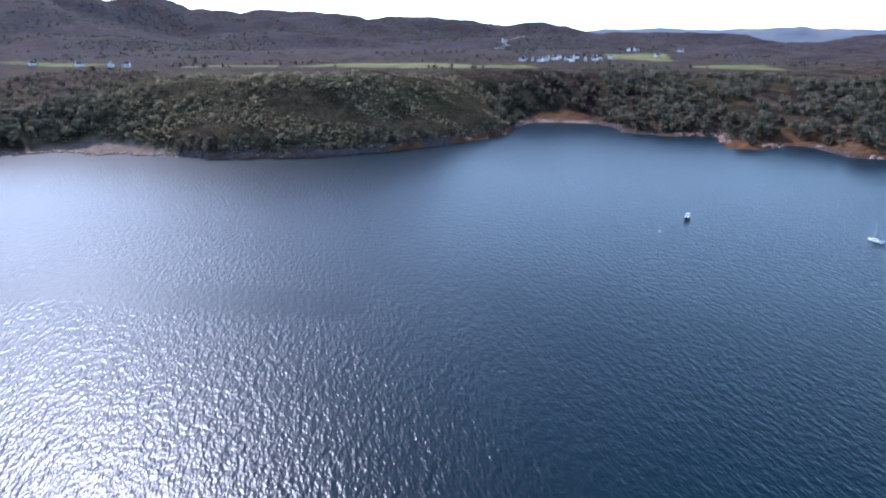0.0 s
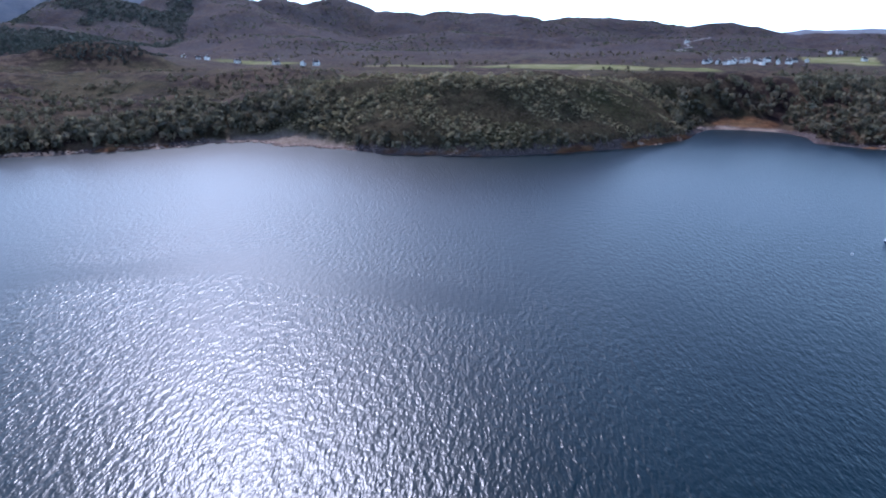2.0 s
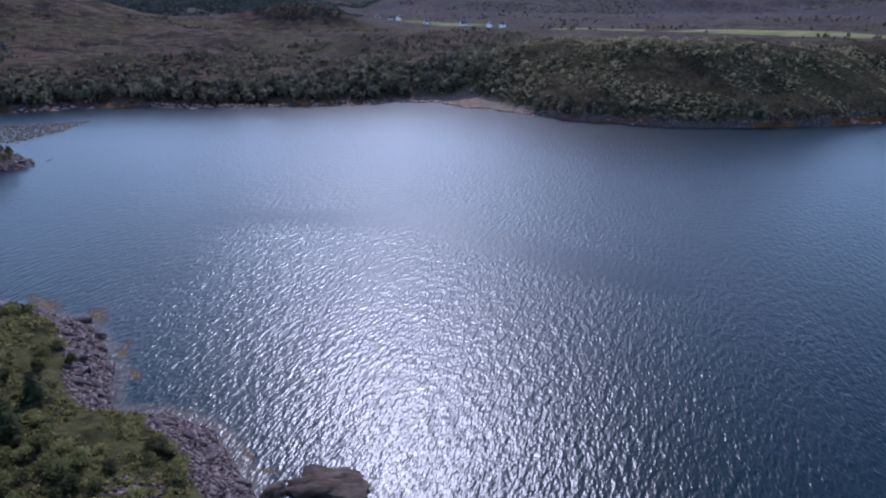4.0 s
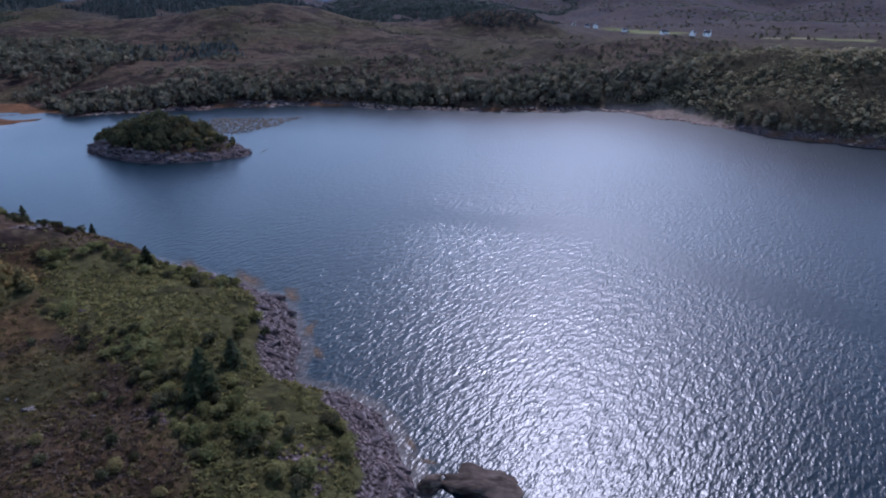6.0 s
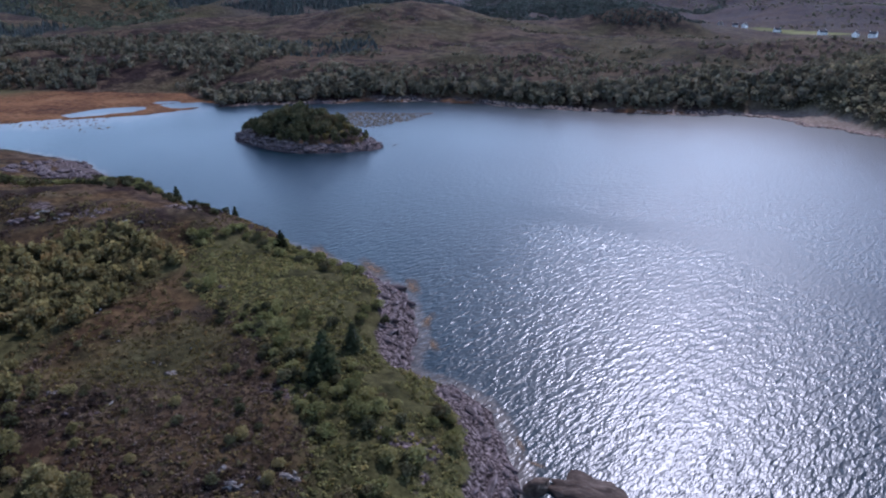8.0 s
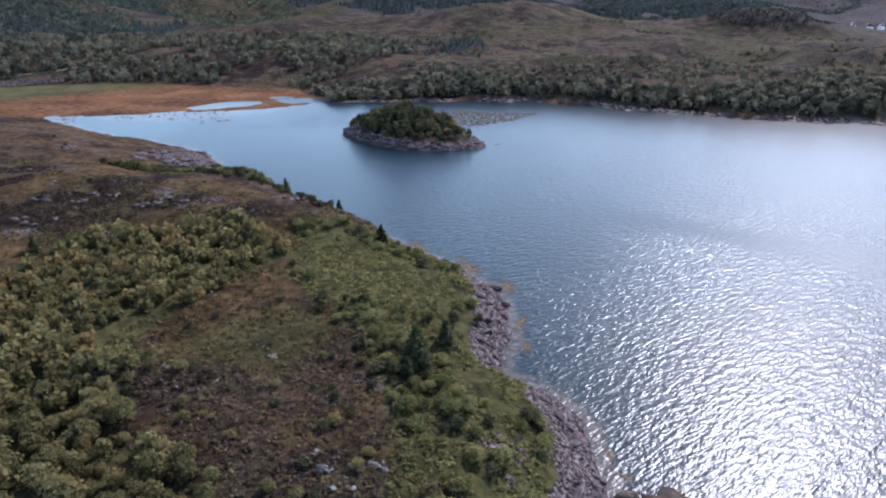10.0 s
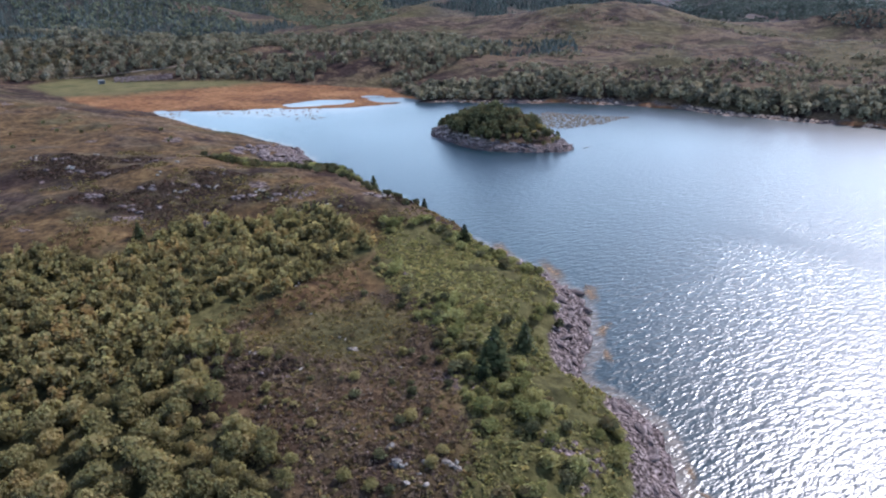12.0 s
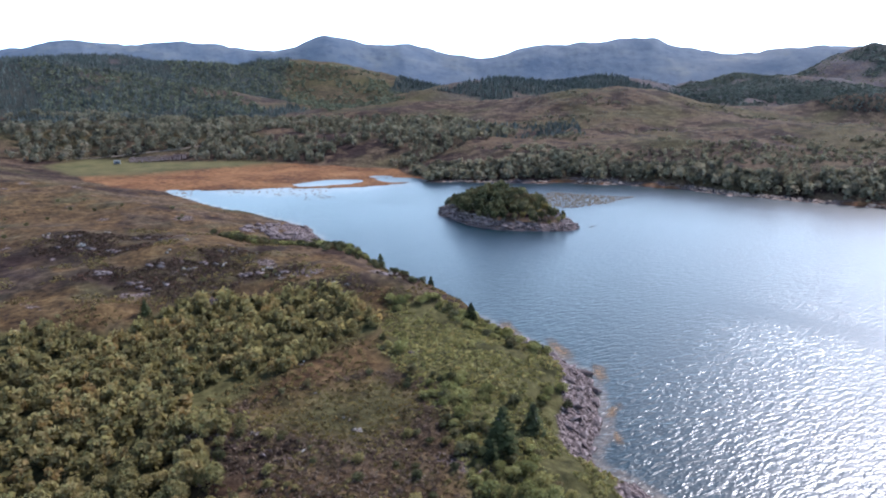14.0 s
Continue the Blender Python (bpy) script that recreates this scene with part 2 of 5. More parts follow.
HEATH_DOME = leaf_material("purple_heather_sprigs", (0.078, 0.055, 0.046), (0.2, 0.146, 0.112), 0.42, autumn=0.3)
MOOR_GRASS = leaf_material("moor_grass_blades", (0.075, 0.064, 0.022), (0.19, 0.158, 0.06), 0.4)
BARK = rock_material("grey_bark", (0.05, 0.045, 0.04), (0.13, 0.115, 0.1), (0.26, 0.24, 0.22), 4.0)
SHORE_ROCK = rock_material("shore_rock", (0.02, 0.015, 0.014), (0.13, 0.097, 0.092), (0.38, 0.305, 0.285), 2.2)
SHELF_ROCK = rock_material("tan_shelf_rock", (0.1, 0.062, 0.043), (0.31, 0.208, 0.155), (0.5, 0.375, 0.3), 0.5)
BROWN_ROCK = rock_material("wet_brown_rock", (0.022, 0.015, 0.011), (0.085, 0.058, 0.042), (0.2, 0.15, 0.115), 3.0)
PALE_ROCK = rock_material("pale_lichened_rock", (0.07, 0.058, 0.048), (0.25, 0.215, 0.185), (0.48, 0.425, 0.375), 2.2)


def weed_material():
    m = Nodes("bladder_wrack")
    co = m.add("TexCoord", "Object")
    v = m.noise(0.9, 7, 0.68, co)
    col = m.ramp(v, (0.3, (0.1, 0.065, 0.04)), (0.5, (0.22, 0.155, 0.1)), (0.7, (0.32, 0.24, 0.165)))
    d, t, s = m.tree.nodes.new("ShaderNodeBsdfDiffuse"), m.tree.nodes.new("ShaderNodeBsdfTransparent"), m.tree.nodes.new("ShaderNodeMixShader")
    m.tree.links.new(col, d.inputs["Color"])
    edge = m.math("SUBTRACT", m.attribute("thick"), m.math("MULTIPLY", m.noise(0.55, 6, 0.7, co), 1.0))
    m.tree.links.new(m.ramp(edge, (0.0, 0.0), (0.4, 0.7)), s.inputs[0])
    m.tree.links.new(t.outputs[0], s.inputs[1])
    m.tree.links.new(d.outputs[0], s.inputs[2])
    m.tree.links.new(s.outputs[0], m.out.inputs["Surface"])
    return m.mat


WEED = weed_material()
FOAM_ROCK = rock_material("shoal_stones", (0.06, 0.045, 0.03), (0.16, 0.12, 0.08), (0.32, 0.26, 0.2), 0.6)
WHITE_HARL = paint_material("white_harling", (0.85, 0.81, 0.74), 0.85, 0.08, scale=0.6)
SLATE = paint_material("slate_roof", (0.045, 0.047, 0.052), 0.8, 0.4, scale=1.2)
GLASS_DARK = paint_material("dark_window_glass", (0.03, 0.035, 0.045), 0.08, 0.1)
GELCOAT = paint_material("white_gelcoat", (0.8, 0.8, 0.78), 0.25, 0.06)
NAVY = paint_material("navy_hull_paint", (0.02, 0.03, 0.06), 0.3, 0.2)
TIMBER = paint_material("weathered_timber", (0.16, 0.12, 0.085), 0.8, 0.4, scale=4)
ALLOY = paint_material("brushed_alloy", (0.7, 0.7, 0.7), 0.35, 0.1, 0.9)
CANVAS = paint_material("blue_canvas", (0.05, 0.09, 0.2), 0.85, 0.25)
BUOY_WHITE = paint_material("weathered_white_plastic", (0.75, 0.72, 0.66), 0.5, 0.2)
CONCRETE = paint_material("stained_concrete", (0.3, 0.28, 0.26), 0.9, 0.45, scale=0.8)
FLAT_WEED = rock_material("flat_wrack", (0.08, 0.045, 0.022), (0.22, 0.12, 0.05), (0.34, 0.22, 0.12), 0.5)
GRAVEL = paint_material("pale_gravel", (0.26, 0.24, 0.22), 0.95, 0.25, scale=0.5)


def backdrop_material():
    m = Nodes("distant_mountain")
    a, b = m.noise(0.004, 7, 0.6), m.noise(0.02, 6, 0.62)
    # aerial haze is put into these base colours as blue-grey
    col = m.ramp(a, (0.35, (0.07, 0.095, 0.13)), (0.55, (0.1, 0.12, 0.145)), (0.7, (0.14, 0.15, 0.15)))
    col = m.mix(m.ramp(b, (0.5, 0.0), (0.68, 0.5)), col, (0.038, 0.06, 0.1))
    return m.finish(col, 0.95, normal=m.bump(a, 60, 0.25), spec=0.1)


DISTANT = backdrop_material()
# the coast's pale blue is distance haze put into its colour
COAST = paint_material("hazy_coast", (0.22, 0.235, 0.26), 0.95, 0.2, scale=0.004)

# ---- the lie of the land (metres; the water stands at z = 0) ----
def hash01(ix, iy, seed):
    """A random number from 0 to 1 for each lattice point."""
    h = (ix.astype(np.int64) * 374761393 + iy.astype(np.int64) * 668265263 + seed * 974711) & 0x7FFFFFFF
    h = ((h ^ (h >> 13)) * 1274126177) & 0x7FFFFFFF
    h = ((h ^ (h >> 15)) * 2246822519) & 0x7FFFFFFF
    return ((h ^ (h >> 16)) & 0xFFFFF) / float(0xFFFFF)


def vnoise(x, y, seed=0):
    """Smooth value noise from -1 to 1, one cell a metre."""
    ix, iy = np.floor(x), np.floor(y)
    fx, fy = x - ix, y - iy
    fx, fy = fx * fx * (3 - 2 * fx), fy * fy * (3 - 2 * fy)
    a, b = hash01(ix, iy, seed), hash01(ix + 1, iy, seed)
    c, d = hash01(ix, iy + 1, seed), hash01(ix + 1, iy + 1, seed)
    return 2 * ((a * (1 - fx) + b * fx) * (1 - fy) + (c * (1 - fx) + d * fx) * fy) - 1


def fbm(x, y, size, octaves=4, seed=0, gain=0.5):
    """Layered noise; the largest forms are about size metres across."""
    out, amp, total = 0.0, 1.0, 0.0
    x, y = x / size, y / size
    for k in range(octaves):
        out = out + amp * vnoise(x + 17.3 * k, y - 9.1 * k, seed + k)
        total += amp
        amp *= gain
        x, y = (0.8 * x - 0.6 * y) * 2.03, (0.6 * x + 0.8 * y) * 2.03
    return out / total


def ridged(x, y, size, octaves=4, seed=0):
    out, amp, total = 0.0, 1.0, 0.0
    x, y = x / size, y / size
    for k in range(octaves):
        out = out + amp * (1 - 2 * np.abs(vnoise(x + 5.7 * k, y + 3.1 * k, seed + k)))
        total += amp
        amp *= 0.5
        x, y = (0.8 * x - 0.6 * y) * 2.1, (0.6 * x + 0.8 * y) * 2.1
    return out / total


def ease(a, b, v):
    t = np.clip((v - a) / (b - a), 0, 1)
    return t * t * (3 - 2 * t)


def inside_by(poly, x, y):
    """How many metres each place lies inside a closed outline (negative outside)."""
    best = np.full(x.shape, 1e18)
    odd = np.zeros(x.shape, bool)
    n = len(poly)
    for k in range(n):
        (ax, ay), (bx, by) = poly[k], poly[(k + 1) % n]
        ex, ey = bx - ax, by - ay
        t = np.clip(((x - ax) * ex + (y - ay) * ey) / (ex * ex + ey * ey), 0, 1)
        best = np.minimum(best, (x - ax - t * ex) ** 2 + (y - ay - t * ey) ** 2)
        if ay != by:
            odd ^= ((ay > y) != (by > y)) & (x < (y - ay) / (by - ay) * ex + ax)
    d = np.sqrt(best)
    return np.where(odd, d, -d)


# the shores of the bay
NEAR_SHORE = [(-20, -600), (-32, -80), (-40, 10), (-52, 46), (-64, 59), (-75, 64), (-82, 67), (-92, 66), (-101, 64), (-107, 67), (-117, 75),
              (-131, 81), (-141, 85), (-150, 84), (-174, 77), (-190, 73), (-215, 64), (-245, 58), (-272, 57), (-291, 54),
              (-304, 47), (-327, 45), (-366, 34), (-391, 21), (-411, 6), (-462, -16), (-497, -31)]
LAGOON_SHORE = [(-508, -42), (-496, -14), (-489, 16), (-486, 46), (-479, 70), (-476, 92), (-479, 121), (-486, 146), (-482, 162), (-462, 200), (-448, 240)]
FAR_SHORE = [(-425, 279), (-396, 305), (-357, 319), (-332, 341), (-305, 357), (-291, 370), (-269, 389), (-260, 407), (-237, 420), (-209, 408),
             (-191, 413), (-166, 408), (-150, 400), (-125, 394), (-77, 400), (-29, 424), (6, 451), (34, 484), (50, 507), (67, 560),
             (93, 567), (117, 559), (130, 538), (132, 504), (159, 489), (193, 484), (182, 437), (193, 428), (222, 446), (236, 437),
             (239, 403), (254, 390), (330, 360), (480, 300), (600, 100), (600, -600)]
BAY = NEAR_SHORE + LAGOON_SHORE + FAR_SHORE
ISLAND = [(-361, 119), (-340, 121), (-318, 128), (-306, 138), (-300, 151), (-295, 163), (-299, 174), (-314, 178), (-335, 184), (-358, 178),
          (-374, 160), (-380, 140), (-374, 126)]
ROCK_BEACH = [(-262, 402), (-256, 430), (-222, 442), (-192, 430), (-164, 414), (-180, 398)]
FLAT = [(-497, -45), (-560, -85), (-690, -140), (-735, -110), (-690, -40), (-668, 40), (-614, 95), (-571, 150), (-500, 156), (-474, 120), (-470, 92), (-484, 28)]
FIELDS = [[(-260, 1180), (-190, 1270), (-30, 1290), (130, 1200), (150, 1080), (-60, 1130)],
          [(330, 1390), (345, 1540), (470, 1500), (430, 1330)], [(400, 1080), (410, 1180), (540, 1200), (520, 1050)],
          [(-420, 1130), (-430, 1180), (-280, 1215), (-270, 1150)], [(-640, 1160), (-820, 1290), (-860, 1350), (-560, 1230)]]
# mounds: x, y, height above the plateau, half widths, turn in degrees
MOUNDS = [(-70, 505, 24, 115, 75, 12), (-190, 520, 13, 80, 70, -20), (60, 640, 20, 110, 80, 10), (-330, 660, 17, 150, 90, 30),
          (-560, 620, 10, 140, 70, 40), (-890, 560, 43, 210, 170, -58), (-1050, 330, 22, 190, 130, -75), (-710, 840, 36, 95, 55, 38),
          (-560, 520, 6, 90, 30, 45), (230, 640, 8, 120, 70, -20), (420, 560, 8, 140, 90, -30), (-480, 400, 5, 90, 28, 48)]
HILLS = [(-1480, -330, 95, 420, 330, -80), (-1880, 240, 110, 420, 330, -82), (-1500, 640, 64, 300, 170, -67), (-2150, -300, 120, 500, 500, 0), (-1720, -40, 100, 360, 260, -86),
         (-1420, 2420, 175, 420, 340, -28), (-1080, 2590, 172, 270, 300, -20), (-560, 2650, 124, 520, 260, -12), (-850, 2640, 126, 300, 260, -17), (-80, 2900, 118, 520, 300, 0),
         (340, 2800, 84, 340, 240, 8), (820, 2600, 52, 420, 240, 16), (-1500, 1500, 62, 360, 260, -45), (-900, 1750, 40, 320, 200, -25),
         (-1750, 1050, 66, 330, 260, -60), (150, 2150, 36, 320, 160, 5), (1300, 2000, 30, 500, 300, 30), (-420, 2050, 48, 330, 200, -10), (-1330, 2210, 142, 420, 300, -32),
         (-1640, 1980, 165, 340, 300, -40), (-1860, 1700, 80, 330, 300, -48), (-1500, 2260, 182, 300, 260, -34), (-1230, 2410, 172, 240, 240, -27)]


def mound(x, y, row):
    mx, my, height, wide, deep, turn = row
    c, s = math.cos(radians(turn)), math.sin(radians(turn))
    u, v = ((x - mx) * c + (y - my) * s) / wide, (-(x - mx) * s + (y - my) * c) / deep
    return height * np.exp(-(u * u + v * v))


def lie(x, y):
    """Height of the ground, and what covers it."""
    x, y = np.asarray(x, float), np.asarray(y, float)
    wob_x, wob_y = fbm(x, y, 22, 4, 3) * 4.5, fbm(x, y, 22, 4, 8) * 4.5
    calm = ease(20, 300, np.hypot(x, y)) * 0.5 + 0.5
    xx, yy = x + wob_x * calm, y + wob_y * calm
    d_main = -inside_by(BAY, xx, yy)
    d_isle = inside_by(ISLAND, xx, yy)
    land = np.maximum(d_main, d_isle)
    near = ease(-20, 25, 112 - y - 0.1 * (x + 300)) * ease(-520, -470, x) * ease(0, 40, -x)
    r = np.hypot(x, y)
    n1, n2 = fbm(x, y, 90, 5, 11), fbm(x, y, 16, 4, 23)
    # plateau behind the shore
    top = 15.0 + 3.5 * n1
    rise = 34 + 10 * n1
    head = ease(0, 60, 140 - np.hypot((x + 60) * 0.8, y - 470))
    rise = rise * (1 - 0.62 * head) * (1 + 2.5 * ease(70, 20, np.hypot(x - 95, y - 590)))
    shelf = 3 + 6 * ease(-0.1, 0.4, fbm(x, y, 55, 3, 19)) * (1 - head)
    h = 1.3 * ease(-1, 5, land) + top * (1 - np.exp(-np.maximum(land - shelf, 0) / rise))
    low = ease(-8, 2, inside_by(ROCK_BEACH, x, y))
    h = h * (1 - 0.72 * low)
    h_near = 1.5 * ease(-1, 5, land) + (8.5 + 1.5 * n1 + 2.0 * ease(160, 190, -x)) * (1 - np.exp(-np.maximum(land - 4 + 2.5 * ease(160, 185, -x) * ease(300, 270, -x), 0) / (16 - 8 * ease(160, 190, -x)))) + 2.2 * fbm(x, y, 38, 4, 31) * ease(5, 30, land)
    for row in ((-112, -2, 3.0, 10, 7, 20), (-244, -10, 3.5, 30, 16, 60), (-200, 40, 2.0, 30, 14, 70), (-290, -55, 4, 40, 22, 50), 
                (-90, 8, 2.0, 22, 16, 0)):
        h_near = h_near + mound(x, y, row) * ease(2, 16, land)
    h_near = h_near * (1 - 0.55 * ease(246, 274, -x) * ease(70, 15, land))
    h = h * (1 - near) + h_near * near
    h_isle = 1.4 * ease(-1, 4, d_isle) + 3.6 * (1 - np.exp(-np.maximum(d_isle - 6, 0) / 12))
    h = np.where(d_isle > d_main, h_isle, h)
    inland = ease(8, 70, d_main) * (1 - near)
    for row in MOUNDS:
        h = h + mound(x, y, row) * inland
    hill = 0.0
    for row in HILLS:
        hill = np.maximum(hill, mound(x, y, row))
    far = ease(700, 1500, r)
    h = h + hill * ease(60, 400, d_main) * (1 - near)
    rough = ridged(x, y, 260, 5, 41)
    h = h + inland * (2.0 * n2 + 4.5 * ridged(x, y, 85, 4, 47) * ease(20, 120, d_main) + ease(500, 1000, r) * 8 * rough + ease(1500, 2400, r) * 13 * rough)
    h = h + near * ease(3, 12, land) * (0.8 * n2 + 0.6 * ridged(x, y, 11, 4, 57))
    ledge = ease(-1.5, 1, land) * ease(11, 6, land) * np.maximum(near, ease(-3, 0, d_isle))
    h = h + ledge * (0.75 * ridged(x, y, 6, 4, 59) + 0.25)
    # tidal flat at the head of the lagoon
    d_flat = inside_by(FLAT, xx, yy)
    flat = ease(-6, 8, d_flat)
    pools = fbm(x * 0.6, y * 1.4, 40, 4, 71)
    h_flat = 0.3 + 0.45 * ease(10, 110, -x - 560 + 0.2 * y) + 0.3 * pools + 0.22 * fbm(x, y, 12, 3, 73) - 0.14 * ease(40, 120, y)
    for row in ((-506, 86, 1.0, 9, 20, 14), (-500, 138, 0.9, 12, 16, -25), (-528, 128, 0.5, 6, 10, -20)):
        h_flat = h_flat - mound(x, y, row)
    slope = np.maximum(flat, ease(-110, 4, d_flat) * (1 - near))
    h = h * (1 - slope) + h_flat * slope
    # low farmland before the village
    farm = ease(0, 120, 620 - np.hypot((x + 60) * 0.75, y - 1330))
    h = h * (1 - farm) + (17 + 4.0 * n1 + 12 * ease(1250, 1650, y) ) * farm
    # open sea far off
    h = h - ease(-200, 900, x * 0.9 + (y - 2900) * 0.9) * ease(2700, 3300, r) * 400 * ease(-100, 700, x)
    # beds of the bay
    bed = -np.minimum(0.35 * np.maximum(-land, 0), 9) - 0.25
    h = np.where(land < 0, np.minimum(bed, -0.2) * ease(0, 2.5, -land) + h * (1 - ease(0, 2.5, -land)), h)
    h = h * (1 - ease(3600, 4700, r)) - 20 * ease(3600, 4700, r)
    return h, land, near, flat, d_isle, d_main, farm


def height(x, y):
    return lie(x, y)[0]

# ---- mesh helpers ----
def mesh_from(name, verts, faces, material, smooth=False):
    """A mesh from arrays of places and of quads or triangles."""
    me = bpy.data.meshes.new(name)
    verts, faces = np.asarray(verts, np.float32), np.asarray(faces, np.int32)
    k = faces.shape[1]
    me.vertices.add(len(verts))
    me.vertices.foreach_set("co", verts.ravel())
    me.loops.add(faces.size)
    me.loops.foreach_set("vertex_index", faces.ravel())
    me.polygons.add(len(faces))
    me.polygons.foreach_set("loop_start", np.arange(0, faces.size, k, dtype=np.int32))
    me.polygons.foreach_set("use_smooth", np.full(len(faces), smooth))
    me.update(calc_edges=True)
    me.validate()
    me.materials.append(material)
    return me


def mark(me, name, values):
    me.attributes.new(name, "FLOAT", "POINT").data.foreach_set("value", np.asarray(values, np.float32).ravel())


def ring_sheet(bearings, radii):
    """Places and quads of a round sheet about the origin, closed round if the bearings are."""
    a, r = np.meshgrid(np.radians(bearings), radii)
    x, y = -np.sin(a) * r, np.cos(a) * r
    n, k = len(bearings), len(radii)
    i, j = np.meshgrid(np.arange(k - 1), np.arange(n), indexing="ij")
    j2 = (j + 1) % n
    quads = np.stack([i * n + j, i * n + j2, (i + 1) * n + j2, (i + 1) * n + j], -1).reshape(-1, 4)
    return x.ravel(), y.ravel(), quads[:, ::-1]


# ---- ground: one sheet to the horizon, the sea bed with it ----
bearings = np.concatenate([np.arange(-36, 108, 0.24), np.arange(108, 324, 4.0)])
radii = np.concatenate([[4.0, 15.0], np.geomspace(30, 900, 250), np.geomspace(900, 4850, 110)[1:]])
gx, gy, gq = ring_sheet(bearings, radii)
gz, g_land, g_near, g_flat, g_isle, g_main, g_farm = lie(gx, gy)
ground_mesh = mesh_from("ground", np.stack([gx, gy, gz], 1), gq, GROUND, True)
n_a, n_b = fbm(gx, gy, 12, 4, 91), fbm(gx, gy, 60, 4, 95)
REEF = [(180, 434), (193, 425), (224, 444), (236, 432), (239, 400), (262, 388), (292, 420), (262, 440), (238, 470), (206, 482)]
MIDHILL = [(-1250, 150), (-1300, 420), (-1800, 640), (-2250, 420), (-2250, 190), (-1800, 130)]
WOODED = [(-800, -340), (-960, -60), (-1020, 60), (-1130, 150), (-1500, 150), (-1950, 230), (-2250, 200), (-2200, -560), (-1500, -620)]
NORTH_WOOD = [(-1080, 1480), (-1480, 1240), (-1900, 1250), (-1900, 2000), (-1600, 2250), (-1380, 2150), (-1180, 1750)]
PLANTATION = [(-1250, 560), (-1500, 380), (-1900, 520), (-1900, 1100), (-1500, 1250), (-1300, 1000)]
beach = 0.6 * ease(-3, 3, inside_by(ROCK_BEACH, gx, gy) + 6 * n_a) * ease(-1, 0.5, g_land)
beach = np.maximum(beach, ease(12, 3, np.hypot(gx - 92, (gy - 570) * 2.2) - 26) * ease(-2, 0.5, g_land) * ease(8, 4, g_land + 2 * n_a))
# bare rock shelves between stretches where the scrub reaches down to the water
OUTCROPS = [[(-166, 84), (-160, 68), (-146, 70), (-131, 68), (-118, 64), (-108, 58), (-103, 63), (-108, 72), (-140, 92)], [(-93, 70), (-91, 60), (-80, 56), (-66, 48), (-55, 50), (-60, 68), (-76, 72)],
            [(-296, 62), (-322, 58), (-344, 44), (-336, 25), (-312, 9), (-294, 14), (-290, 34), (-278, 50)]]
g_outcrop = np.max([ease(-4, 3, inside_by(o, gx, gy) + 2 * n_a) for o in OUTCROPS], axis=0)
shore_width = (4.5 + 3 * n_b) * (1 - 0.75 * g_near) + (4.0 * g_outcrop + 7 * g_outcrop * ease(270, 285, -gx)) * g_near
rocky = ease(1.2, -0.3, (g_land - shore_width) / 4) * (1 - 0.8 * g_flat)
rocky = np.maximum(rocky, 0.7 * ease(0.42, 0.6, ridged(gx, gy, 30, 4, 103) * 0.6 + n_a * 0.5) * g_near)
rocky = np.maximum(rocky, 0.95 * ease(11, 7, g_isle + 2 * n_a) * ease(-2, 0, g_isle))
far_weed = (1 - g_near) * ease(-1, -4, g_isle) * ease(-3, 0, g_land) * ease(7, 3, g_land) * ease(-0.1, 0.25, n_b)
marsh = g_flat * ease(0, 60, -gx - 600 - 0.25 * (gy - 20) + 18 * n_b)
flat_weed = g_flat * (1 - marsh) * ease(-3, 2, g_land)
in_field = np.zeros(gx.shape)
for outline in FIELDS:
    in_field = np.maximum(in_field, ease(-3, 3, inside_by(outline, gx, gy)))
DOME = [(-126, -4), (-137, 30), (-128, 42), (-104, 37), (-80, 33), (-66, 25), (-78, -2), (-107, -10)]
MEADOW = [(-119, 2), (-130, 8), (-134, 30), (-124, 38), (-112, 32), (-107, 19), (-112, 9)]
BRACKEN_BANK = [(-178, 44), (-180, 62), (-174, 78), (-158, 84), (-140, 84), (-119, 76), (-106, 70), (-90, 70), (-78, 66), (-60, 56), (-54, 36), (-66, 24), (-86, 35), (-114, 38), (-132, 36), (-150, 34)]
SCRUB = [(-186, -60), (-178, -25), (-196, -9), (-186, 33), (-165, 41), (-149, 20), (-135, 9), (-126, -1), (-113, -7), (-98, -7), (-88, 1), (-78, 5), (-68, 2), (-60, -40), (-110, -70)]
g_dome, g_meadow = ease(-5, 4, inside_by(DOME, gx, gy) + 4 * n_a), ease(-4, 4, inside_by(MEADOW, gx, gy) + 4 * n_a)
g_bank, g_scrub = ease(-4, 5, inside_by(BRACKEN_BANK, gx, gy) + 3 * n_a), ease(-3, 3, inside_by(SCRUB, gx, gy) + 3 * n_a)
# crags: place, length and depth
CRAGS = [(-225, -14, 13, 4), (-224, -33, 8, 4), (-227, -1, 9, 4), (-207, -6, 11, 3), (-188, 30, 8, 3), (-238, 5, 9, 4), (-267, -48, 12, 4), (-256, -33, 9, 4), (-288, 50, 8, 4),
         (-213, 15, 9, 3), (-278, -50, 11, 4), (-213, -22, 8, 4), (-278, -28, 10, 4), (-106, 4, 6, 4), (-196, 51, 7, 4), (-78, 20, 4, 2)]
g_crag = np.zeros(gx.shape)
for cx, cy, along, across in CRAGS:
    g_crag = np.maximum(g_crag, ease(1.5, 0.6, np.hypot((gx - cx) * 0.9 + (gy - cy) * 0.44, ((gy - cy) * 0.9 - (gx - cx) * 0.44) * 0.55) / along + 0.5 * n_a))
rocky = np.maximum(rocky, 0.22 * g_crag)
mark(ground_mesh, "rock", rocky)
cove = ease(34, 18, np.hypot(gx - 98, (gy - 574) * 1.3)) * ease(3, 7, g_land)
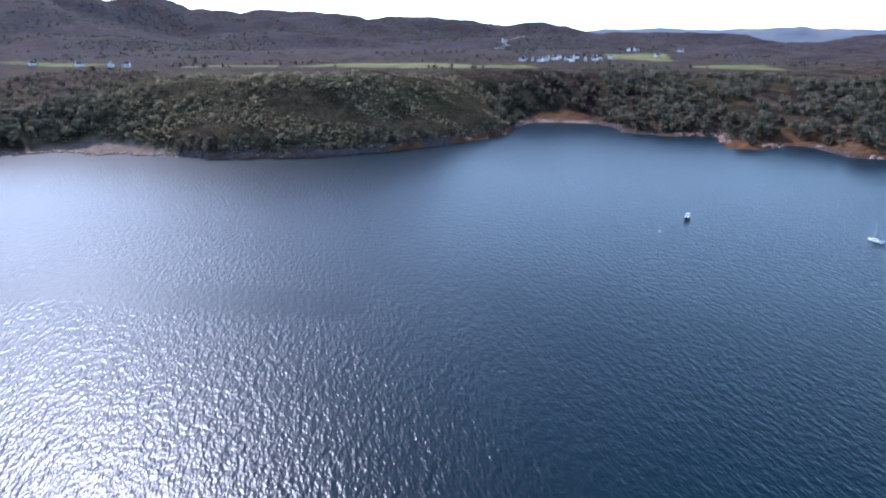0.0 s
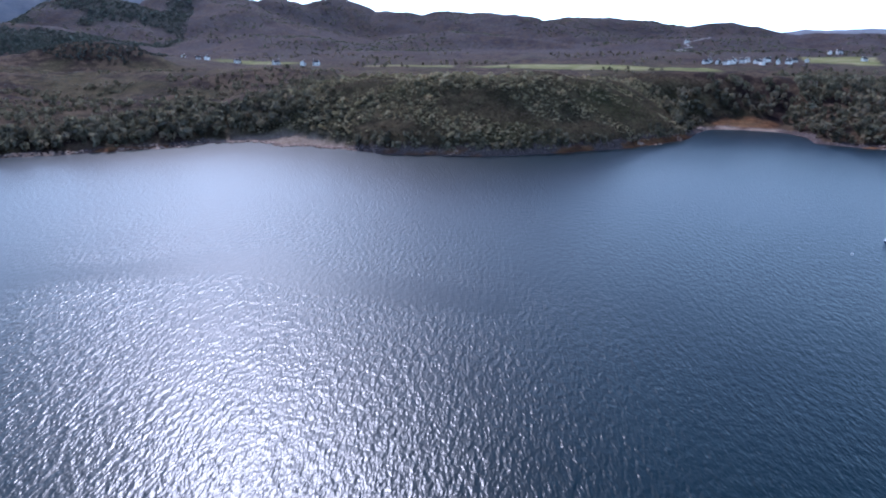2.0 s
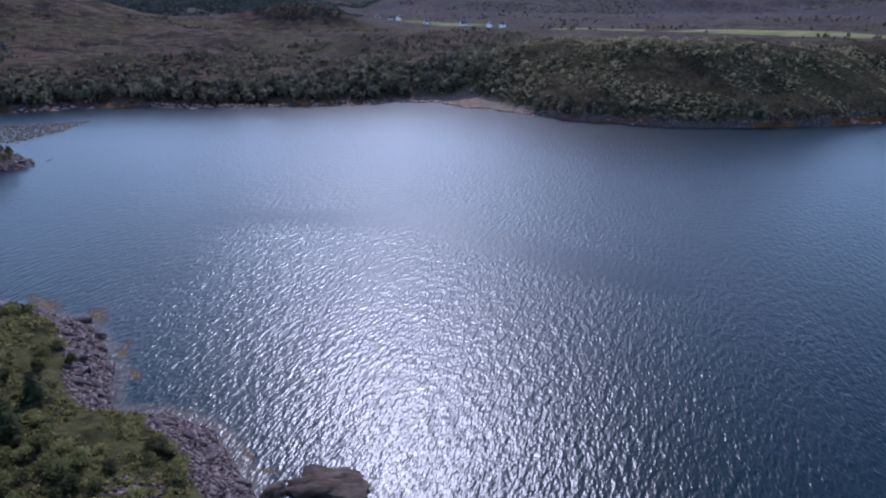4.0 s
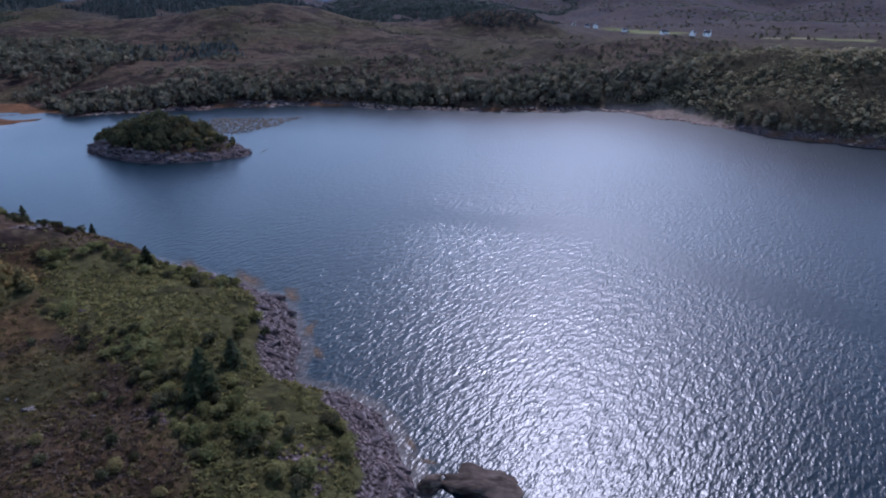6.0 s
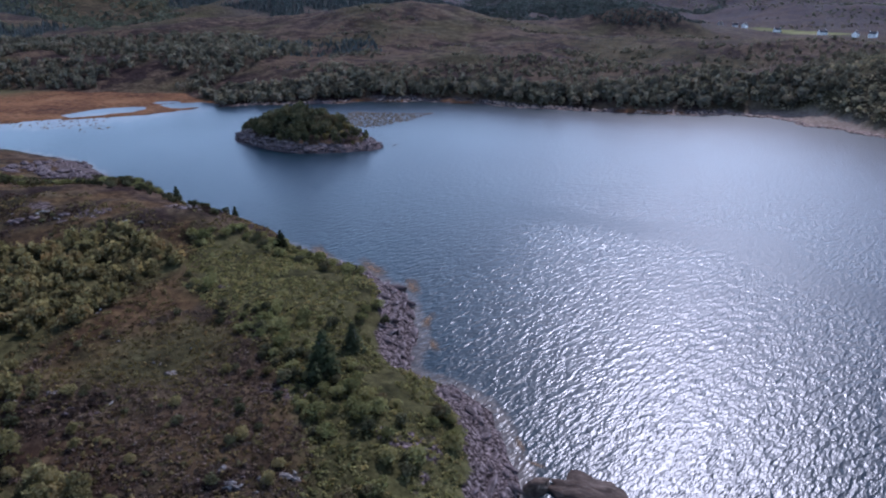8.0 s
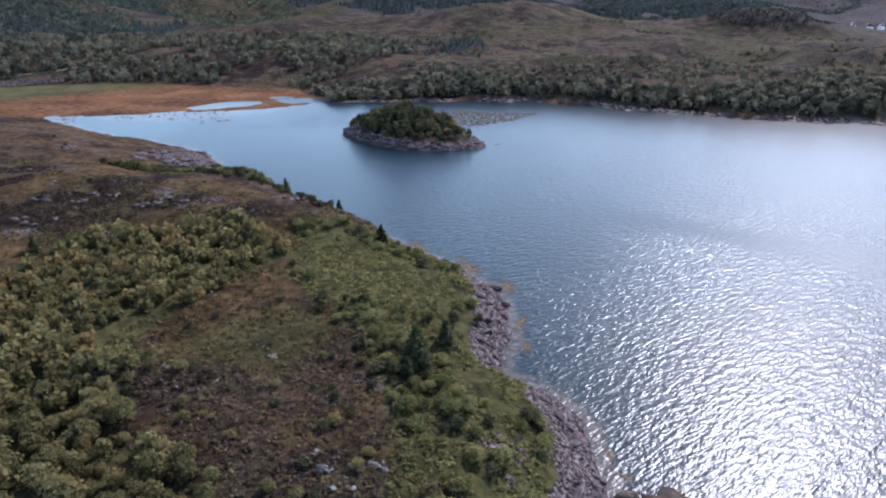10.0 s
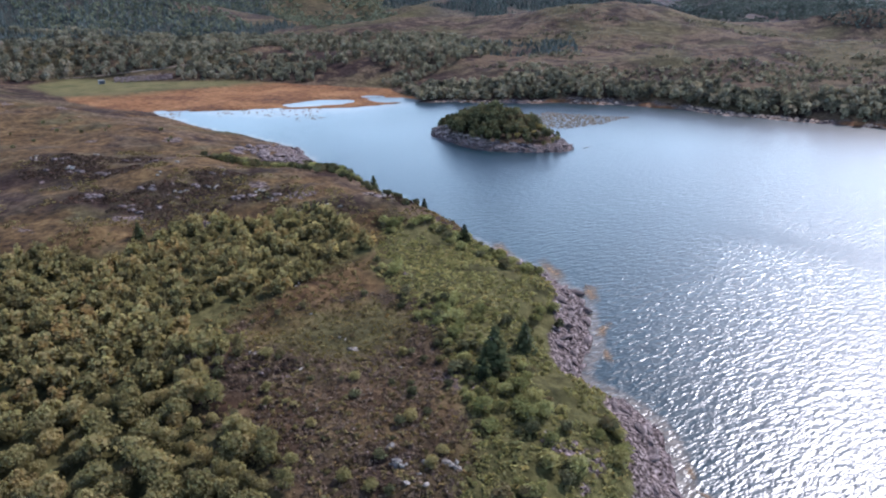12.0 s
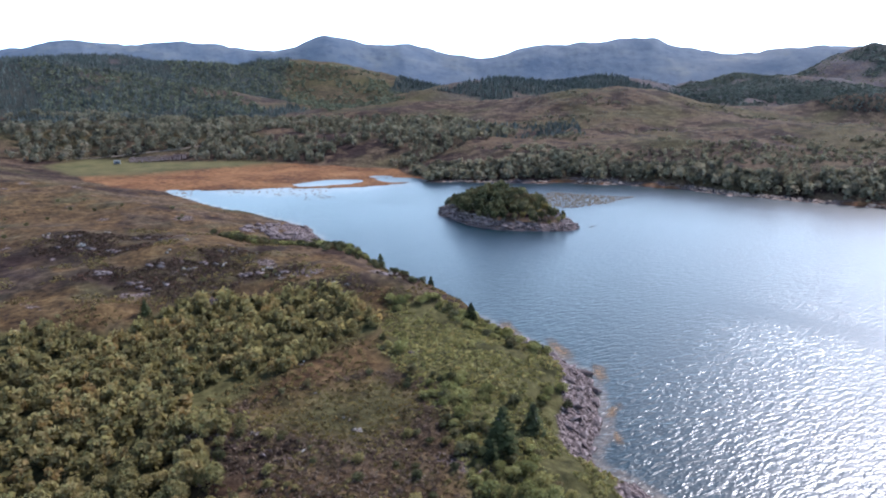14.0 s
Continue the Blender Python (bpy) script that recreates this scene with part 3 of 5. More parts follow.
mark(ground_mesh, "weed", np.max([far_weed * 0.9, flat_weed, 0.5 * cove, 0.5 * ease(-3, 4, inside_by(REEF, gx, gy) + 5 * n_a) * ease(-1, 1, g_land)], axis=0))
# painted haze grows with distance from the viewpoint, outside fields and mid hill
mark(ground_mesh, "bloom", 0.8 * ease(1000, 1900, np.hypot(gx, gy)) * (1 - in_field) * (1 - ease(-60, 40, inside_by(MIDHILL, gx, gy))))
mark(ground_mesh, "marsh", marsh * 0.9)
mark(ground_mesh, "field", in_field * g_farm)
mark(ground_mesh, "sand", beach)
# ground beneath the planted woods is coloured darker and greener
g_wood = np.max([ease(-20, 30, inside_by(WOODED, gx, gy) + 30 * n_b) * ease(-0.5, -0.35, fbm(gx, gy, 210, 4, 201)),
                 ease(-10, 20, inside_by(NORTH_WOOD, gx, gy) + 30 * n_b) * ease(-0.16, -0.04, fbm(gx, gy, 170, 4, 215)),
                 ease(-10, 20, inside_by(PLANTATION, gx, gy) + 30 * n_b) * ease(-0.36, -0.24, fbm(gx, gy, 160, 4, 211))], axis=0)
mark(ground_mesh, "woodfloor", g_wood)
g_head = ease(-30, 20, inside_by([(-250, 395), (-150, 385), (-70, 390), (10, 440), (60, 520), (40, 640), (-80, 640), (-260, 600)], gx, gy) + 30 * n_b) * ease(3, 10, g_main)
mark(ground_mesh, "heather", np.clip(np.maximum(g_dome * (1 - g_meadow) * 0.8, g_crag), 0, 1))
mark(ground_mesh, "grass", np.clip(np.maximum(np.maximum(g_bank, 0.45 * g_head), np.max([g_meadow * 0.75, g_scrub, 0.35 * ease(-60, 40, inside_by(MIDHILL, gx, gy))], axis=0)), 0, 1))
mark(ground_mesh, "bent", g_near * (1 - g_scrub) * (1 - g_bank) * ease(-0.15, 0.15, n_b * 0.6 + 0.8 * n_a) * (1 - 0.5 * g_dome) * (1 - g_crag))
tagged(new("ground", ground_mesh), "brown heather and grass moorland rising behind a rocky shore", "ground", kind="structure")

wx, wy, wq = ring_sheet(np.concatenate([np.arange(-36, 108, 0.7), np.arange(108, 324, 4.0)]), np.concatenate([[0.5], np.geomspace(25, 700, 150), np.geomspace(700, 4900, 30)[1:]]))
water_mesh = mesh_from("water", np.stack([wx, wy, np.zeros(wx.shape)], 1), wq, WATER)
# a slick where the wind leaves the water calm
SLICK = [(-175, 156), (-133, 169), (-106, 182), (-76, 174), (-30, 168), (-30, 176), (-76, 183), (-92, 188), (-107, 202), (-120, 192), (-140, 178)]
wob = 6 * fbm(wx, wy, 30, 4, 401)
w_depth = lie(wx, wy)
LAGOON_BED = [(-520, -50), (-455, -22), (-420, 30), (-428, 100), (-455, 160), (-510, 170), (-530, 60)]
mark(water_mesh, "shallow", np.maximum(ease(-7, -0.5, w_depth[1]) * (0.35 + 0.65 * w_depth[2]), 0.66 * ease(-5, 40, inside_by(LAGOON_BED, wx, wy) + wob)))
# waves are also flattened with distance from the camera, to suit its view
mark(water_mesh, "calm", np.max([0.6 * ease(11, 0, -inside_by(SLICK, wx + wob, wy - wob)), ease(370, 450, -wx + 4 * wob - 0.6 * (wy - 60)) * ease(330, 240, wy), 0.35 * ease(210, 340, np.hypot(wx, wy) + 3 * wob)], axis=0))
tagged(new("water", water_mesh), "blue sea bay with wind ripples and sun glitter", "water", kind="structure")

# ---- far mountains: a backdrop beyond the moor ----
PEAKS = [(-4250, -640, 80, 230, 500, 0), (-4250, -90, 74, 330, 500, 0), (-4280, 500, 70, 240, 500, 0), (-4230, 750, 112, 190, 500, 0), (-4160, 1110, 88, 230, 500, 0),
         (-3870, 1865, 84, 160, 400, 0), (-3700, 2180, 96, 230, 400, 0), (-3520, 2460, 88, 230, 400, 0), (-2880, 3190, 44, 340, 400, 0), (-2300, 3600, 30, 400, 400, 0)]


def backdrop(name, first, last, step, r0, r1, base, peaks, label, material=DISTANT):
    b, r = np.arange(first, last, step), np.linspace(r0, r1, 26)
    a, rr = np.meshgrid(np.radians(b), r)
    x, y = -np.sin(a) * rr, np.cos(a) * rr
    front = ease(r0, r0 + 0.75 * (r1 - r0), rr) * ease(first, first + 16, np.degrees(a))
    z = base * front + 0.0 * x
    top = 0.0
    for px, py, tall, wide, deep, turn in peaks:
        away = math.atan2(-px, py)
        u = (a - away) * 4300 / wide
        top = top + tall * np.exp(-u * u) * (1 - 0.25 * np.exp(-u * u))
    z = z + top * front + ridged(x, y, 420, 5, 131) * 26 * front * ease(1.0, 0.7, (rr - r0) / (r1 - r0) * 0.9)
    z = z + ridged(x, y, 400, 5, 139) * 19 * front + ridged(x, y, 120, 4, 149) * 7 * front
    n = len(b)
    i, j = np.meshgrid(np.arange(len(r) - 1), np.arange(n - 1), indexing="ij")
    q = np.stack([i * n + j, (i + 1) * n + j, (i + 1) * n + j + 1, i * n + j + 1], -1).reshape(-1, 4)
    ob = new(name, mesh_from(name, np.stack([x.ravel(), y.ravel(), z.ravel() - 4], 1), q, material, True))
    return tagged(ob, label, "mountains", kind="structure")


backdrop("backdrop_mountains", 14, 112, 0.15, 3150, 4350, 212, PEAKS, "rocky mountain ridge on the skyline with blue-grey haze in its colour")
backdrop("backdrop_coast", -62, -8, 0.3, 4450, 4800, 74, [(1500, 4000, 16, 500, 300, 0), (2100, 3900, 12, 600, 300, 0)], "low coast beyond the open sea with blue haze in its colour", COAST)

# ---- helpers for things ----
def part(name, bm, material, parent=None, label="", smooth=False):
    """Links a bmesh as one mesh object, under a thing or a part if given."""
    me = bpy.data.meshes.new(name)
    bm.to_mesh(me)
    bm.free()
    if smooth:
        me.polygons.foreach_set("use_smooth", [True] * len(me.polygons))
    me.materials.append(material)
    ob = new(name, me)
    ob.parent = parent
    return tagged(ob, label)


def part_mesh(name, me, parent=None, label=""):
    ob = new(name, me)
    ob.parent = parent
    return tagged(ob, label)


def box(bm, x, y, z, sx, sy, sz, bevel=0.0):
    """A block, centre and full sizes."""
    made = bmesh.ops.create_cube(bm, size=1.0, matrix=Matrix.Translation((x, y, z)) @ Matrix.Diagonal((sx, sy, sz, 1)))
    if bevel:
        edges = list({e for v in made["verts"] for e in v.link_edges})
        bmesh.ops.bevel(bm, geom=edges, offset=bevel, segments=2, affect="EDGES")
    return bm


def rod(bm, a, b, r0, r1, sides=7):
    """A tapered rod from a to b."""
    a, b = Vector(a), Vector(b)
    turn = (b - a).to_track_quat("Z", "Y").to_matrix().to_4x4()
    bmesh.ops.create_cone(bm, cap_ends=True, segments=sides, radius1=r0, radius2=max(r1, 0.004), depth=(b - a).length,
                          matrix=Matrix.Translation((a + b) / 2) @ turn)
    return bm


def cards(rng, centres, outward, size, flat=0.55):
    """Leaf clumps: small bent quads at the centres that face about outward."""
    n = len(centres)
    nrm = outward + rng.normal(0, flat, (n, 3))
    nrm /= np.linalg.norm(nrm, axis=1, keepdims=True) + 1e-9
    side = np.cross(nrm, rng.normal(0, 1, (n, 3)))
    side /= np.linalg.norm(side, axis=1, keepdims=True) + 1e-9
    up = np.cross(nrm, side)
    s = size * rng.uniform(0.6, 1.35, (n, 1))
    wide = s * rng.uniform(0.55, 0.95, (n, 1))
    v = np.stack([centres - side * wide - up * s * 0.4, centres + side * wide * 0.8 - up * s, centres + side * wide + up * s * 0.5 + nrm * s * 0.3,
                  centres - side * wide * 0.6 + up * s], 1).reshape(-1, 3)
    return v, np.arange(4 * n).reshape(-1, 4)


def crown(seed, count, radius, base, top, lumps, leaf, spread=0.62):
    """A broadleaf crown: leaf clumps round several lobes, with gaps between them."""
    rng = np.random.default_rng(seed)
    lobe = rng.normal(0, 1, (lumps, 3))
    lobe /= np.linalg.norm(lobe, axis=1, keepdims=True)
    lobe *= rng.uniform(0.25, 1.0, (lumps, 1)) ** 0.5
    mid, half = (base + top) / 2, (top - base) / 2
    at = np.stack([lobe[:, 0] * radius * spread, lobe[:, 1] * radius * spread, mid + lobe[:, 2] * half * spread], 1)
    at[:, :2] *= (1.15 - 0.55 * ((at[:, 2:3] - base) / (top - base)).clip(0, 1))
    size = rng.uniform(0.34, 0.62, lumps)
    pick = rng.integers(0, lumps, count)
    way = rng.normal(0, 1, (count, 3))
    way[:, 2] = way[:, 2] * 0.9 + 0.25
    way /= np.linalg.norm(way, axis=1, keepdims=True)
    depth = rng.uniform(0.55, 1.0, (count, 1)) ** 0.5
    c = at[pick] + way * depth * size[pick][:, None] * np.array([radius, radius, half])
    c[:, 2] = np.maximum(c[:, 2], base * 0.5 + 0.05)
    return cards(rng, c, way, leaf)


def spruce(seed, whorls, radius, base, top, leaf, per=9):
    """A conifer crown: whorls of drooping branch sprays."""
    rng = np.random.default_rng(seed)
    cs, ways = [], []
    for k in range(whorls):
        f = k / (whorls - 1)
        z, r = base + (top - base) * f, radius * (1 - f) ** 0.8 * rng.uniform(0.75, 1.1) + 0.08
        m = max(4, int(per * (1 - 0.6 * f)))
        for a in rng.uniform(0, 2 * math.pi) + np.arange(m) * 2 * math.pi / m + rng.normal(0, 0.2, m):
            for s in (0.45, 0.9) if r > 0.5 else (0.8,):
                q = r * s * rng.uniform(0.85, 1.1)
                cs.append((math.cos(a) * q, math.sin(a) * q, z - 0.28 * q + rng.normal(0, 0.08)))
                ways.append((math.cos(a) * 0.5, math.sin(a) * 0.5, 0.8))
    cs.append((0, 0, top)), ways.append((1, 0, 0.2))
    return cards(rng, np.array(cs), np.array(ways), leaf, 0.3)


def stems(seed, tall, radius, thick, limbs):
    """A tapered, slightly bent trunk with limbs."""
    rng = random.Random(seed)
    bm = bmesh.new()
    at, r = Vector((0, 0, -0.3)), thick
    for k in range(3):
        to = at + Vector((rng.uniform(-0.08, 0.08) * tall, rng.uniform(-0.08, 0.08) * tall, tall * 0.3))
        rod(bm, at, to, r, r * 0.68, 6)
        for _ in range(limbs):
            a = rng.uniform(0, 6.28)
            s = at.lerp(to, rng.uniform(0.3, 1.0))
            rod(bm, s, s + Vector((math.cos(a) * radius * rng.uniform(0.4, 0.75), math.sin(a) * radius * rng.uniform(0.4, 0.75), tall * rng.uniform(0.12, 0.28))), r * 0.45, r * 0.12, 3)
        at, r = to, r * 0.68
    return bm


def tree(name, seed, leaf_mat, label, category, tall, radius, count, leaf, thick=0.09, base=0.15, lumps=9, conifer=False):
    thing = tagged(new(name), label, category)
    part("trunk", stems(seed, tall * (0.95 if conifer else 0.8), radius * (0.5 if conifer else 1.0), thick, 2), BARK, thing)
    v, f = spruce(seed, count, radius, tall * base, tall, leaf) if conifer else crown(seed, count, radius, tall * base, tall, lumps, leaf)
    part_mesh("crown", mesh_from("crown", v, f, leaf_mat), thing)
    return thing


def boulder_mesh(name, seed, material, flat=0.6, detail=2, jag=0.5):
    """A cracked, angular stone about 1 m across, cut flat beneath."""
    bm = bmesh.new()
    bmesh.ops.create_icosphere(bm, subdivisions=detail, radius=0.5)
    shift = Vector((seed * 3.7, seed * 1.9, seed * 5.3))
    for v in bm.verts:
        k = 1 + jag * noise.noise(v.co * 2.2 + shift) + 0.5 * jag * noise.noise(v.co * 5 + shift)
        v.co = v.co * k
        v.co.z = max(v.co.z, -0.28) * flat
    for cut in range(9):
        n = Vector((noise.noise(shift + Vector((cut, 0, 0))), noise.noise(shift + Vector((0, cut, 9))), 0.5 * abs(noise.noise(shift + Vector((3, 0, cut)))))).normalized()
        for v in bm.verts:
            over = v.co.dot(n) - 0.3
            if over > 0:
                v.co -= n * over * 0.85
    me = bpy.data.meshes.new(name)
    bm.to_mesh(me)
    bm.free()
    me.materials.append(material)
    return me


def scatter(outline, gap, seed, keep=None):
    """Random places at least about gap apart within an outline."""
    rng = np.random.default_rng(seed)
    p = np.array(outline, float)
    lo, hi = p.min(0), p.max(0)
    nx, ny = int((hi[0] - lo[0]) / gap) + 1, int((hi[1] - lo[1]) / gap) + 1
    i, j = np.meshgrid(np.arange(nx), np.arange(ny))
    q = np.stack([lo[0] + (i + rng.uniform(-0.35, 1.35, i.shape)) * gap, lo[1] + (j + rng.uniform(-0.35, 1.35, i.shape)) * gap], -1).reshape(-1, 2)
    q = q[inside_by(outline, q[:, 0], q[:, 1]) > 0]
    if keep is not None:
        q = q[keep(q[:, 0], q[:, 1])]
    return q


def planted(name, templates, places, heights, material, seed, label, category, sink=0.15, squash=0.2):
    """Many plants joined into one mesh of kind stuff."""
    rng = np.random.default_rng(seed)
    vs, fs, tones, start = [], [], [], 0
    z = height(places[:, 0], places[:, 1])
    for (x, y), zz, s in zip(places, z, heights):
        v, f = templates[rng.integers(len(templates))]
        a, w = rng.uniform(0, 6.283), s * rng.uniform(1 - squash, 1 + squash)
        c, sn = math.cos(a) * w, math.sin(a) * w
        vs.append(np.stack([v[:, 0] * c - v[:, 1] * sn + x, v[:, 0] * sn + v[:, 1] * c + y, v[:, 2] * s + zz - sink * s], 1))
        fs.append(f + start)
        tones.append(np.full(len(v), rng.uniform()))
        start += len(v)
    me = mesh_from(name, np.concatenate(vs), np.concatenate(fs), material)
    mark(me, "tone", np.concatenate(tones))
    return tagged(new(name, me), label, category, kind="stuff")


def ground_at(x, y):
    return float(height(np.array([x]), np.array([y]))[0])


def heights_of(q):
    return height(q[:, 0], q[:, 1])


# ---- woods on the far shores (a tree is 1 unit tall in its template) ----
BROAD = [crown(s, 46, 0.44, 0.06, 1.0, 7, 0.125) for s in range(11, 18)]
ROUND = [crown(s, 22, 0.66, 0.0, 0.9, 6, 0.22) for s in range(21, 28)]


def spire(seed):
    """A plain far conifer: three ragged tiers of branches."""
    rng = np.random.default_rng(seed)
    v, f = [], []
    for k, (z0, z1, r) in enumerate(((0.05, 0.5, 0.21), (0.3, 0.75, 0.155), (0.55, 1.0, 0.1))):
        a = np.arange(6) * math.pi / 3 + rng.uniform(0, 1)
        rr = r * rng.uniform(0.65, 1.25, 6)
        at = len(v)
        v += [(math.cos(p) * q, math.sin(p) * q, z0 + rng.normal(0, 0.03)) for p, q in zip(a, rr)] + [(0, 0, z1)]
        f += [(at + j, at + (j + 1) % 6, at + 6) for j in range(6)]
    return np.array(v), np.array(f)


SPIRE = [spire(s) for s in range(31, 38)]
rng = np.random.default_rng(7)


def belt(x, y):
    _, land, near, flat, d_isle, d_main, farm = lie(x, y)
    patch = fbm(x, y, 45, 4, 151)
    edge = 52 + 34 * fbm(x, y, 120, 3, 155)
    return (inside_by(ROCK_BEACH, x, y) < -2) & (land > 8 + 4 * patch) & (d_main > 0) & (near < 0.3) & (flat < 0.2) & (d_main < edge + 22 * patch) & (d_isle < 0)


WEST_SHORE = [(-470, 150), (-330, 330), (-260, 400), (-150, 380), (-130, 470), (-300, 560), (-560, 420), (-640, 260), (-600, 140)]
q = scatter(WEST_SHORE, 4.3, 41, lambda x, y: belt(x, y) & (x < -215 + 45 * fbm(x, y, 40, 3, 157)))
planted("shore_woodland", BROAD, q, rng.uniform(0.25, 1.0, len(q)) ** 0.7 * 10.5, LEAF_WOOD, 42, "grey-green birch and oak woodland along a rocky shore", "woodland")
EAST_SHORE = [(60, 500), (120, 480), (190, 420), (330, 340), (470, 420), (460, 640), (260, 720), (60, 680), (30, 560)]
q = scatter(EAST_SHORE, 6.8, 43, lambda x, y: (np.hypot(x - 98, (y - 575) * 1.4) > 29) & (belt(x, y) | ((lie(x, y)[5] > 6) & (fbm(x, y, 60, 4, 161) > 0.03))))
planted("bay_woodland", BROAD, q, rng.uniform(0.25, 1.0, len(q)) ** 0.7 * 10.5, LEAF_WOOD, 44, "green mixed broadleaf woodland behind a narrow shore", "woodland")
HEADLAND = [(-250, 395), (-150, 385), (-70, 390), (10, 440), (60, 520), (40, 640), (-80, 640), (-260, 600)]
COVER = [crown(s, 9, 1.2, 0.0, 0.62, 3, 0.42) for s in range(81, 87)]
def moorish(x, y):
    """Where brown heather takes the place of green heath and scrub: long patches along the slope."""
    return fbm(x * 0.6 + y * 0.2, y * 1.5, 42, 4, 177)


q = scatter(HEADLAND, 2.1, 46, lambda x, y: (lie(x, y)[5] > 4) & (inside_by(ROCK_BEACH, x, y) < -1))
brown = moorish(q[:, 0], q[:, 1]) > 0.06
planted("headland_heath", COVER, q[~brown], rng.uniform(0.5, 1.5, (~brown).sum()), LEAF_HEATH, 72, "knee-high olive heath and bracken over a rounded headland", "heath")
planted("headland_heather", COVER, q[brown], rng.uniform(0.4, 1.0, brown.sum()), HEATH_BROWN, 73, "dark brown heather in long patches over a headland", "heather")
q = scatter(HEADLAND, 4.2, 45, lambda x, y: (lie(x, y)[5] > 5) & (inside_by(ROCK_BEACH, x, y) < -2) & (moorish(x, y) + 0.35 * fbm(x, y, 20, 3, 171) < -0.08))
planted("headland_scrub", ROUND, q, 0.9 + 3.6 * rng.uniform(0, 1, len(q)) ** 2.0, LEAF_HEATH, 46, "low wind-clipped scrub over a rounded headland", "scrub")
q = scatter(HEADLAND, 3.6, 48, lambda x, y: (lie(x, y)[5] > 4) & (lie(x, y)[5] < 13 + 12 * fbm(x, y, 40, 3, 179)) & (inside_by(ROCK_BEACH, x, y) < -4))
planted("headland_trees", BROAD, q, rng.uniform(2.5, 7.0, len(q)), LEAF_WOOD, 49, "dark trees at the foot of a headland over the water", "woodland")
MOOR = [(-260, 600), (-330, 460), (-560, 440), (-660, 300), (-900, 300), (-960, 600), (-600, 900), (-200, 900), (200, 760), (420, 640), (480, 900), (-100, 1000), (-250, 760)]
q = scatter(MOOR, 6.2, 47, lambda x, y: (lie(x, y)[5] > 40) & (fbm(x, y, 60, 5, 181) > 0.1 + 0.2 * ease(60, 200, lie(x, y)[5]) - 0.5 * ease(-480, -300, x) * ease(300, 160, lie(x, y)[5])))
planted("moor_scrub", ROUND, q, rng.uniform(0.2, 1.0, len(q)) ** 2.5 * 3.6 + 0.6, LEAF_WOOD, 48, "scattered olive-brown bushes on open moor", "scrub")
q = scatter([(-640, 200), (-420, 300), (-330, 360), (-250, 420), (-170, 430), (-250, 600), (-420, 640), (-640, 420)], 4.4, 55,
            lambda x, y: (lie(x, y)[5] > 26) & (fbm(x, y, 50, 4, 183) + 0.25 * fbm(x, y, 12, 2, 184) > -0.14 + 0.5 * ease(70, 220, lie(x, y)[5]) - 0.3 * ease(-330, -240, x)))
planted("slope_scrub", ROUND, q, 0.8 + 3.4 * rng.uniform(0, 1, len(q)) ** 1.6, LEAF_WOOD, 57, "grey-olive scrub climbing from the shore on to the moor", "scrub")
LOW = [(v * (2.3, 2.3, 1.0), f) for v, f in SPIRE]
q = scatter(MOOR, 5.4, 66, lambda x, y: (lie(x, y)[5] > 45) & (fbm(x, y, 90, 4, 185) > 0.17))
planted("moor_heath", LOW, q, rng.uniform(0.4, 1.3, len(q)), LEAF_FOREST, 68, "dark low heath in patches on open moor", "heath")
LAGOON_WOOD = [(-570, 160), (-615, 105), (-668, 50), (-690, -35), (-740, -105), (-700, -150), (-760, -330), (-1000, -380), (-1050, -60), (-1000, 160), (-830, 300), (-640, 300)]
q = scatter(LAGOON_WOOD, 7.8, 49, lambda x, y: (lie(x, y)[3] < 0.05) & (np.abs(y + 48) > 32 * (x > -735)) & (fbm(x, y, 70, 4, 191) > -0.28 + 0.25 * ease(800, 1000, -x)))
planted("lagoon_woodland", BROAD, q, rng.uniform(0.3, 1.0, len(q)) ** 0.7 * 11.0, LEAF_WOOD, 50, "dense dark woodland round the head of a lagoon", "woodland")
q = scatter(WOODED, 9.6, 51, lambda x, y: (fbm(x, y, 210, 4, 201) > -0.42))
planted("conifer_forest", SPIRE, q, rng.uniform(5, 11.5, len(q)), LEAF_FOREST, 52, "dark conifer plantation covering a hillside", "forest")
q = scatter(PLANTATION, 7.4, 53, lambda x, y: fbm(x, y, 160, 4, 211) > -0.3)
planted("hill_plantation", SPIRE, q, rng.uniform(6, 13, len(q)), LEAF_FOREST, 54, "dark spruce plantation behind the moor", "forest")
q = scatter([(-950, 950), (-1250, 820), (-1500, 1150), (-1250, 1450), (-900, 1300)], 9.0, 67, lambda x, y: fbm(x, y, 110, 4, 213) > -0.2)
planted("valley_wood", BROAD, q, rng.uniform(5, 12, len(q)), LEAF_FOREST, 69, "blue-green mixed wood in a valley behind the moor", "forest")
BIRCHWOOD = [(-1000, 60), (-1050, -200), (-1500, -330), (-1800, 60), (-1750, 420), (-1400, 400), (-1150, 260)]
q = scatter(BIRCHWOOD, 10, 70, lambda x, y: fbm(x, y, 120, 4, 216) > -0.15)
planted("hillside_birchwood", ROUND, q, rng.uniform(3, 7.5, len(q)), LEAF_HILL, 71, "grey-green birch trees scattered over a hillside", "woodland")
SLOPE = [(-640, 225), (-742, 265), (-705, 400), (-600, 350)]
q = scatter(SLOPE, 5.5, 59, lambda x, y: fbm(x, y, 40, 3, 217) > -0.25)
planted("slope_conifers", [(v * (1.7, 1.7, 1.0), f) for v, f in SPIRE], q, rng.uniform(3, 6.5, len(q)), LEAF_FOREST, 60, "thicket of young conifers on a moor slope", "trees")
KNOLL = [(-790, 800), (-730, 900), (-640, 890), (-640, 820), (-700, 780)]
q = scatter(KNOLL, 4.6, 62)
